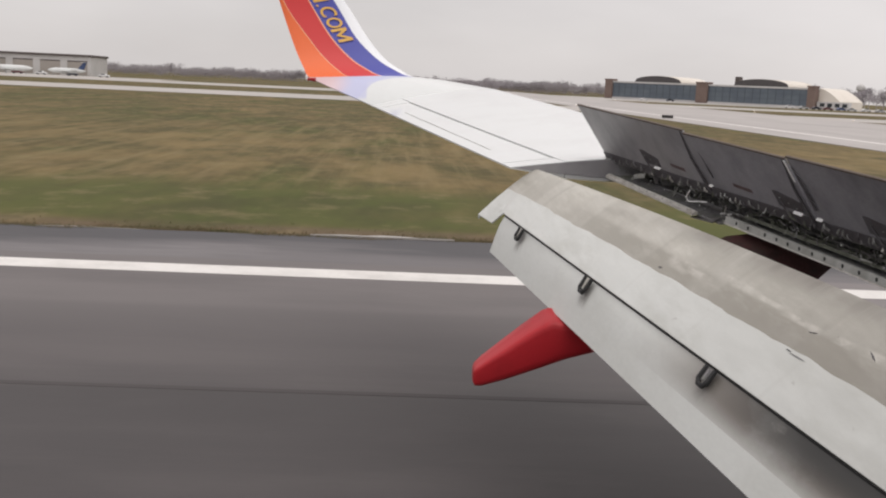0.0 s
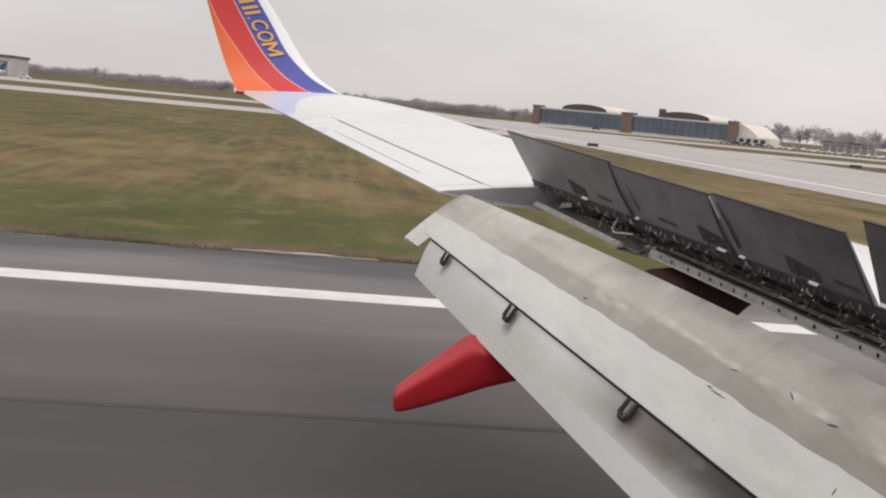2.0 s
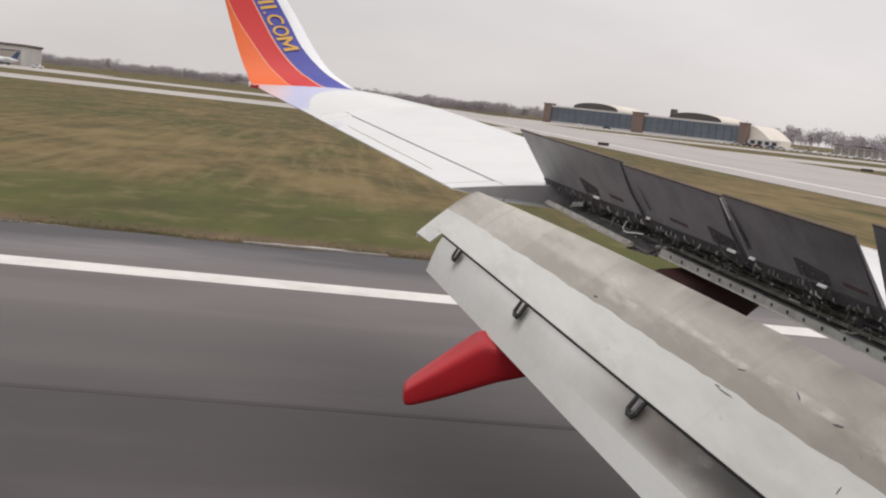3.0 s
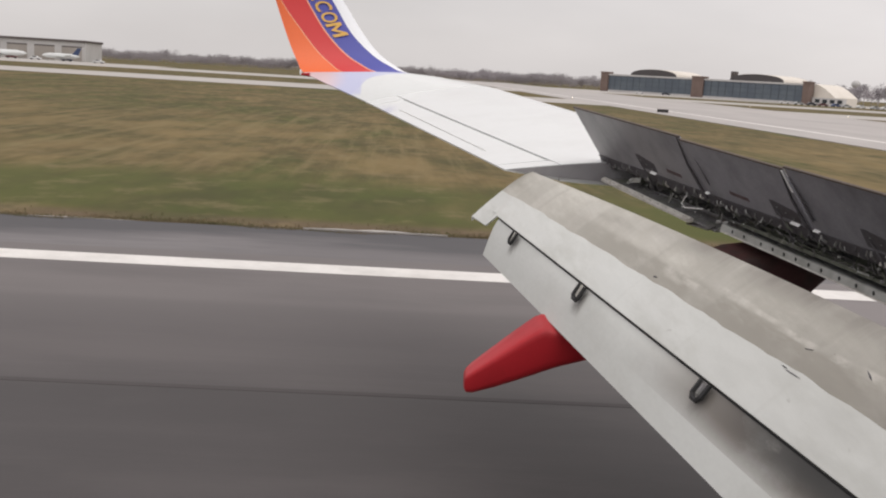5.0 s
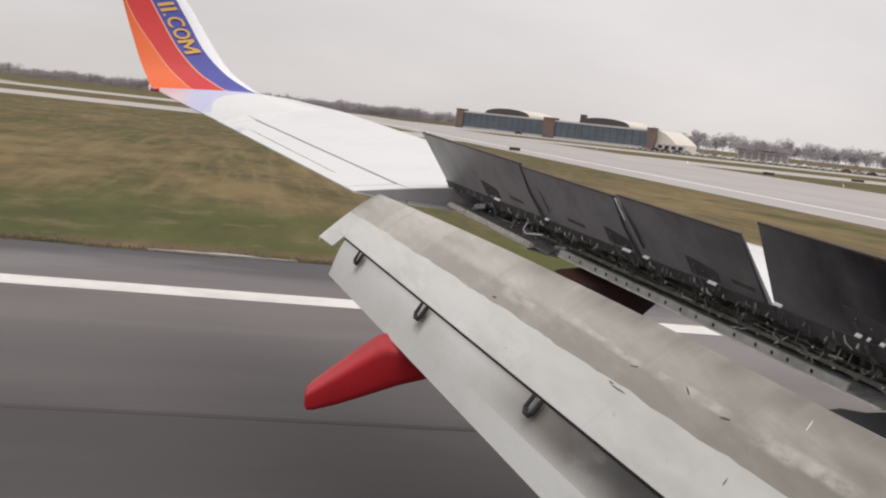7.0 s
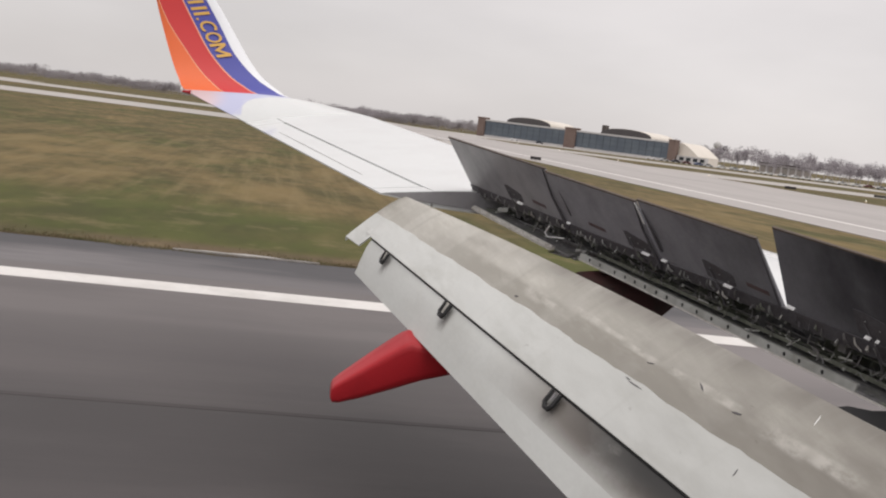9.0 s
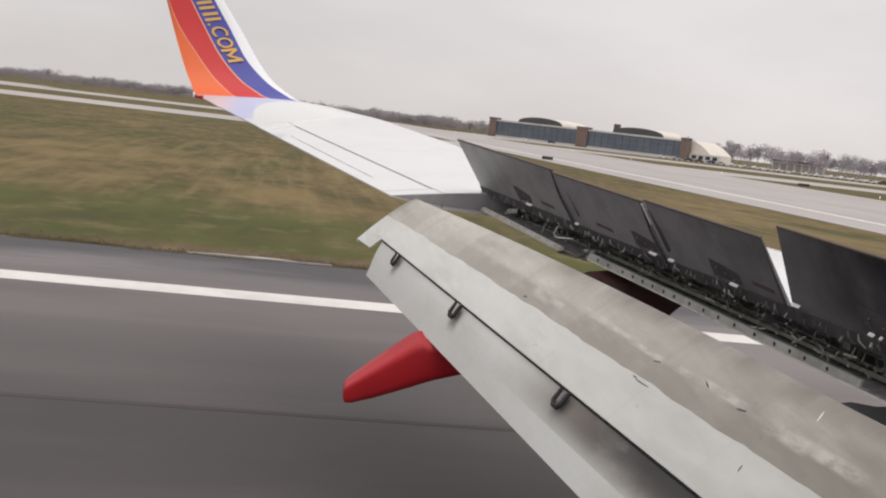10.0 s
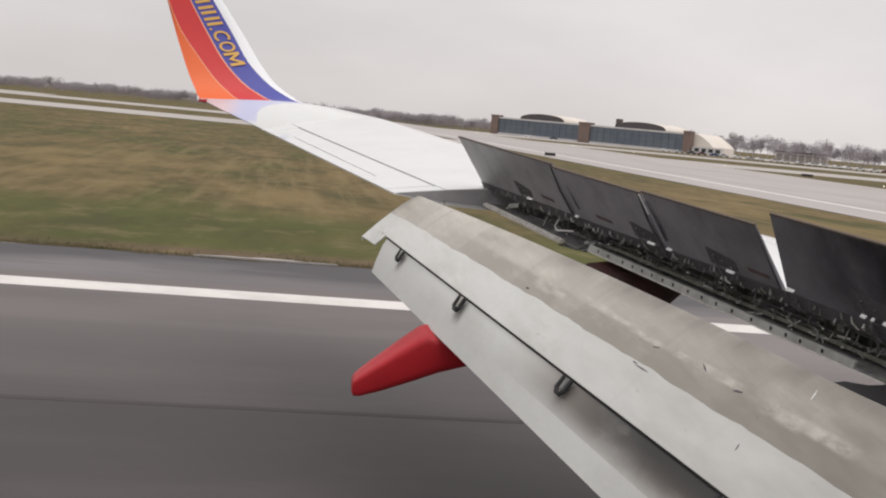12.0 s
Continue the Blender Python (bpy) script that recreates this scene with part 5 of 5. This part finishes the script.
for k, (x, y, turn) in enumerate(spots):
    if k < len(kinds):
        kinds[k].matrix_world = pose(x, y, -0.03, 0, 0, turn)
    else:
        copy_thing(kinds[random.choice((0, 0, 0, 1, 1, 2, 2, 3))], pose(x, y, -0.03, 0, 0, turn))


def shed(x, y, turn, wide, deep, high, wall, label, bays):
    """A long flat-roofed airport shed with a dark roof edge and bays in its front."""
    ob = thing("airport_shed", label, "building")
    part("wall", mesh("wall", *box(0, 0, -0.1, wide, deep, high), wall), ob)
    part("roof", mesh("roof", *box(-0.5, -0.8, high, wide + 0.5, deep + 0.5, high + 0.9, 0.05), TAR), ob, "dark flat roof edge")
    for k in range(bays):
        x0 = wide * (k + 0.12) / bays
        d = part("door", mesh("door", *box(x0, -0.12, 0, x0 + wide * 0.74 / bays, 0.0, high * 0.72), WALL_TAN if wall is WALL_PALE else WALL_PALE), ob)
        part("header", mesh("header", *box(x0, -0.2, high * 0.72, x0 + wide * 0.74 / bays, -0.02, high * 0.78), TAR), d)
    ob.matrix_world = pose(x, y, 0, 0, 0, turn)
    return ob


shed(-203, 452, 3, 68, 30, 8.0, WALL_PALE, "long white hangar with a dark flat roof", 6)
shed(-237, 446, 0, 40, 24, 7.0, WALL_TAN, "low tan airport building with a dark roof", 5)
shed(-303, 440, 0, 58, 30, 9.0, WALL_PALE, "long white hangar with a dark flat roof", 5)
shed(292, 592, -26, 30, 16, 5.2, WALL_PALE, "low pale building in front of bare trees", 7)
shed(384, 548, -32, 34, 14, 5.0, WALL_TAN, "low tan building in front of bare trees", 7)


def parked_jet(x, y, turn, size):
    ob = thing("parked_jet", "small white jet parked on the far apron", "aircraft", group="parked jets")
    body = [(-7, 0.15), (-5.5, 0.6), (-2, 0.95), (4, 0.95), (6, 0.6), (7, 0.1)]
    part("body", loft("jet_body", [[(px, r * math.cos(t), 1.9 + r * math.sin(t)) for t in (2 * math.pi * k / 10 for k in range(10))] for px, r in body], WHITE), ob)
    for sgn in (-1, 1):
        part("wing", mesh("jet_wing", *slab([(1.5, sgn * 0.6, 1.45), (-1.2, sgn * 0.6, 1.45), (-2.6, sgn * 7, 1.8), (-1.6, sgn * 7, 1.8)], 0.15), WHITE), ob)
        part("engine", mesh("engine", *tube([(-4.6, sgn * 1.25, 2.3), (-2.4, sgn * 1.25, 2.3)], [0.4, 0.5], 10), WHITE), ob)
    part("fin", mesh("fin", *slab([(-4.2, -0.08, 2.6), (-6.4, -0.08, 2.4), (-7.6, -0.08, 5.0), (-6.2, -0.08, 5.0)], 0.16), CARS[4]), ob)
    part("tailplane", mesh("tailplane", *slab([(-6.3, -2.4, 4.9), (-7.4, -2.4, 4.9), (-7.4, 2.4, 4.9), (-6.3, 2.4, 4.9)], 0.1), WHITE), ob)
    for px, py in ((5, 0), (-1, 1.2), (-1, -1.2)):
        part("gear", mesh("gear", *tube([(px, py, 0.0), (px, py, 1.3)], 0.1, 6), DULL), ob)
    ob.matrix_world = pose(x, y, -0.03, 0, 0, turn) @ Matrix.Diagonal((size, size, size, 1))


parked_jet(-151, 405, 15, 1.2)
parked_jet(-203, 408, 200, 1.0)
parked_jet(-131, 410, 170, 1.1)
structure("west_apron", mesh("west_apron", *box(-420, 395, -0.4, -95, 450, -0.03), CONCRETE), "pale concrete apron before the sheds", "apron")


def dome_tower(x, y):
    ob = thing("water_tower", "pale water tower with a domed tank above the trees", "tower")
    part("shaft", mesh("shaft", *tube([(0, 0, 0), (0, 0, 14)], [1.6, 1.2], 10), WALL_TAN), ob)
    part("tank", loft("tank", [[(r * math.cos(t), r * math.sin(t), z) for t in (2 * math.pi * k / 16 for k in range(16))] for z, r in ((14, 1.3), (15.5, 3.6), (17.5, 4.0), (19.3, 3.2), (20.4, 1.4), (20.7, 0.2))], WALL_PALE), ob)
    ob.matrix_world = pose(x, y, 0) @ Matrix.Diagonal((0.8, 0.8, 0.85, 1))


dome_tower(331, 745)


# ---------------------------------------------------------------- farther back along the runway
structure("closed_taxiway", mesh("closed_taxiway", *box(-84, 24.6, -0.4, -30, 76, -0.02), SHOULDER), "weathered grey closed taxiway", "taxiway")
for turn in (38, -38):
    ob = tagged(new("closed_mark", mesh("closed_mark", *box(-4.5, -0.45, -0.01, 4.5, 0.45, 0.004 if turn > 0 else 0.008), PAINT_Y)), "faded yellow painted bar of a closed-taxiway cross", "marking", "closed-taxiway cross", "structure")
    ob.matrix_world = pose(-38, 32, -0.016, 0, 0, turn)


def striped_truck(x, y, turn):
    ob = thing("striped_truck", "parked works truck with a red and white striped box", "truck")
    for k in range(6):
        part("panel", mesh("panel", *box(-3 + k, -1.15, 0.9, -2 + k, 1.15, 3.2), RED if k % 2 == 0 else WHITE), ob)
    part("chassis", mesh("chassis", *box(-3.1, -1.0, 0.55, 6.0, 1.0, 0.88), BLACK), ob)
    part("cab", loft("cab", [[(3.4, yy, 0.88), (3.4, yy, 2.6), (4.7, yy, 2.6), (5.4, yy, 1.8), (6.1, yy, 1.6), (6.1, yy, 0.88)] for yy in (-1.05, 1.05)], RED, smooth=False), ob)
    for wx in (-2.2, -1.0, 4.9):
        for wy in (-1.0, 1.0):
            part("wheel", mesh("wheel", *tube([(wx, wy - 0.14, 0.45), (wx, wy + 0.14, 0.45)], 0.5, 14), BLACK), ob)
    ob.matrix_world = pose(x, y, 0.0, 0, 0, turn)


striped_truck(-395, 84, 180)


def approach_mast(x, y, high):
    ob = thing("approach_light_mast", "tall thin white mast with crossbars of approach lights", "mast", group="approach light masts")
    part("pole", mesh("pole", *tube([(0, 0, -0.06), (0, 0, high)], [0.16, 0.08], 8), WHITE), ob)
    for z in (high * 0.62, high * 0.99):
        bar = part("crossbar", mesh("crossbar", *tube([(-2.2, 0, z), (2.2, 0, z)], 0.06, 6), DULL), ob)
        for k in (-2, -1, 0, 1, 2):
            part("lamp", mesh("lamp", *tube([(k * 1.05, 0, z), (k * 1.05, 0, z + 0.22)], [0.12, 0.08], 6), DULL), bar)
    ob.location = (x, y, 0)


for k, (x, y) in enumerate(((-402, 112), (-396, 122), (-384, 118), (-376, 126), (-366, 120))):
    approach_mast(x, y, 9.5 - 0.6 * k)


# ---------------------------------------------------------------- grass along the shoulder
def fringe(count, x0, x1, y0, reach, seed):
    """Short blades, thickest along the wavering edge of the pavement and thinning out into the field."""
    g = np.random.default_rng(seed)
    xs, out = g.uniform(x0, x1, count), g.exponential(reach, count)
    verts, faces = [], []
    for x, d in zip(xs, out):
        y = y0 + 0.16 * math.sin(x * 0.9) + 0.1 * math.sin(x * 2.7 + 1) - 0.12 + d
        size = g.uniform(0.012, 0.05)
        for _ in range(3):
            a, lean = g.uniform(0, math.pi), g.normal(0, 0.6, 2) * size
            dx, dy = math.cos(a) * 0.010, math.sin(a) * 0.010
            px, py, k = x + g.normal(0, 0.04), y + g.normal(0, 0.03), len(verts)
            verts += [(px - dx, py - dy, -0.06), (px + dx, py + dy, -0.06), (px + lean[0], py + lean[1], -0.02 + size)]
            faces.append((k, k + 1, k + 2))
    me = bpy.data.meshes.new("grass")
    me.from_pydata(verts, [], faces)
    me.materials.append(BLADES)
    return me


tagged(new("grass", fringe(20000, -26, 36, 24.62, 0.22, 21)), "short dry winter grass beside the shoulder", "grass", kind="stuff")

# broken pale concrete lip between pavement and grass, and bare patches of chalky soil in the field
def lip_piece(x0, x1):
    rng2 = random.Random(int(x0 * 10))
    n = 8
    near = [(x0 + (x1 - x0) * k / n, 24.60 + rng2.uniform(-0.04, 0.03), -0.02) for k in range(n + 1)]
    far = [(p[0] + rng2.uniform(-0.1, 0.1), 24.60 + (0.10 + rng2.uniform(-0.05, 0.12)) * math.sin(math.pi * (k + 0.4) / (n + 0.8)), -0.02) for k, p in enumerate(near)]
    return mesh("pavement_lip", *slab(near + far[::-1], 0.05), CONCRETE)


for k, (x0, x1) in enumerate(((-9.0, -5.4), (-2.1, 1.3), (4.5, 7.2))):
    structure(f"pavement_lip_{k}", lip_piece(x0, x1), "chipped pale concrete lip beside the grass", "kerb")
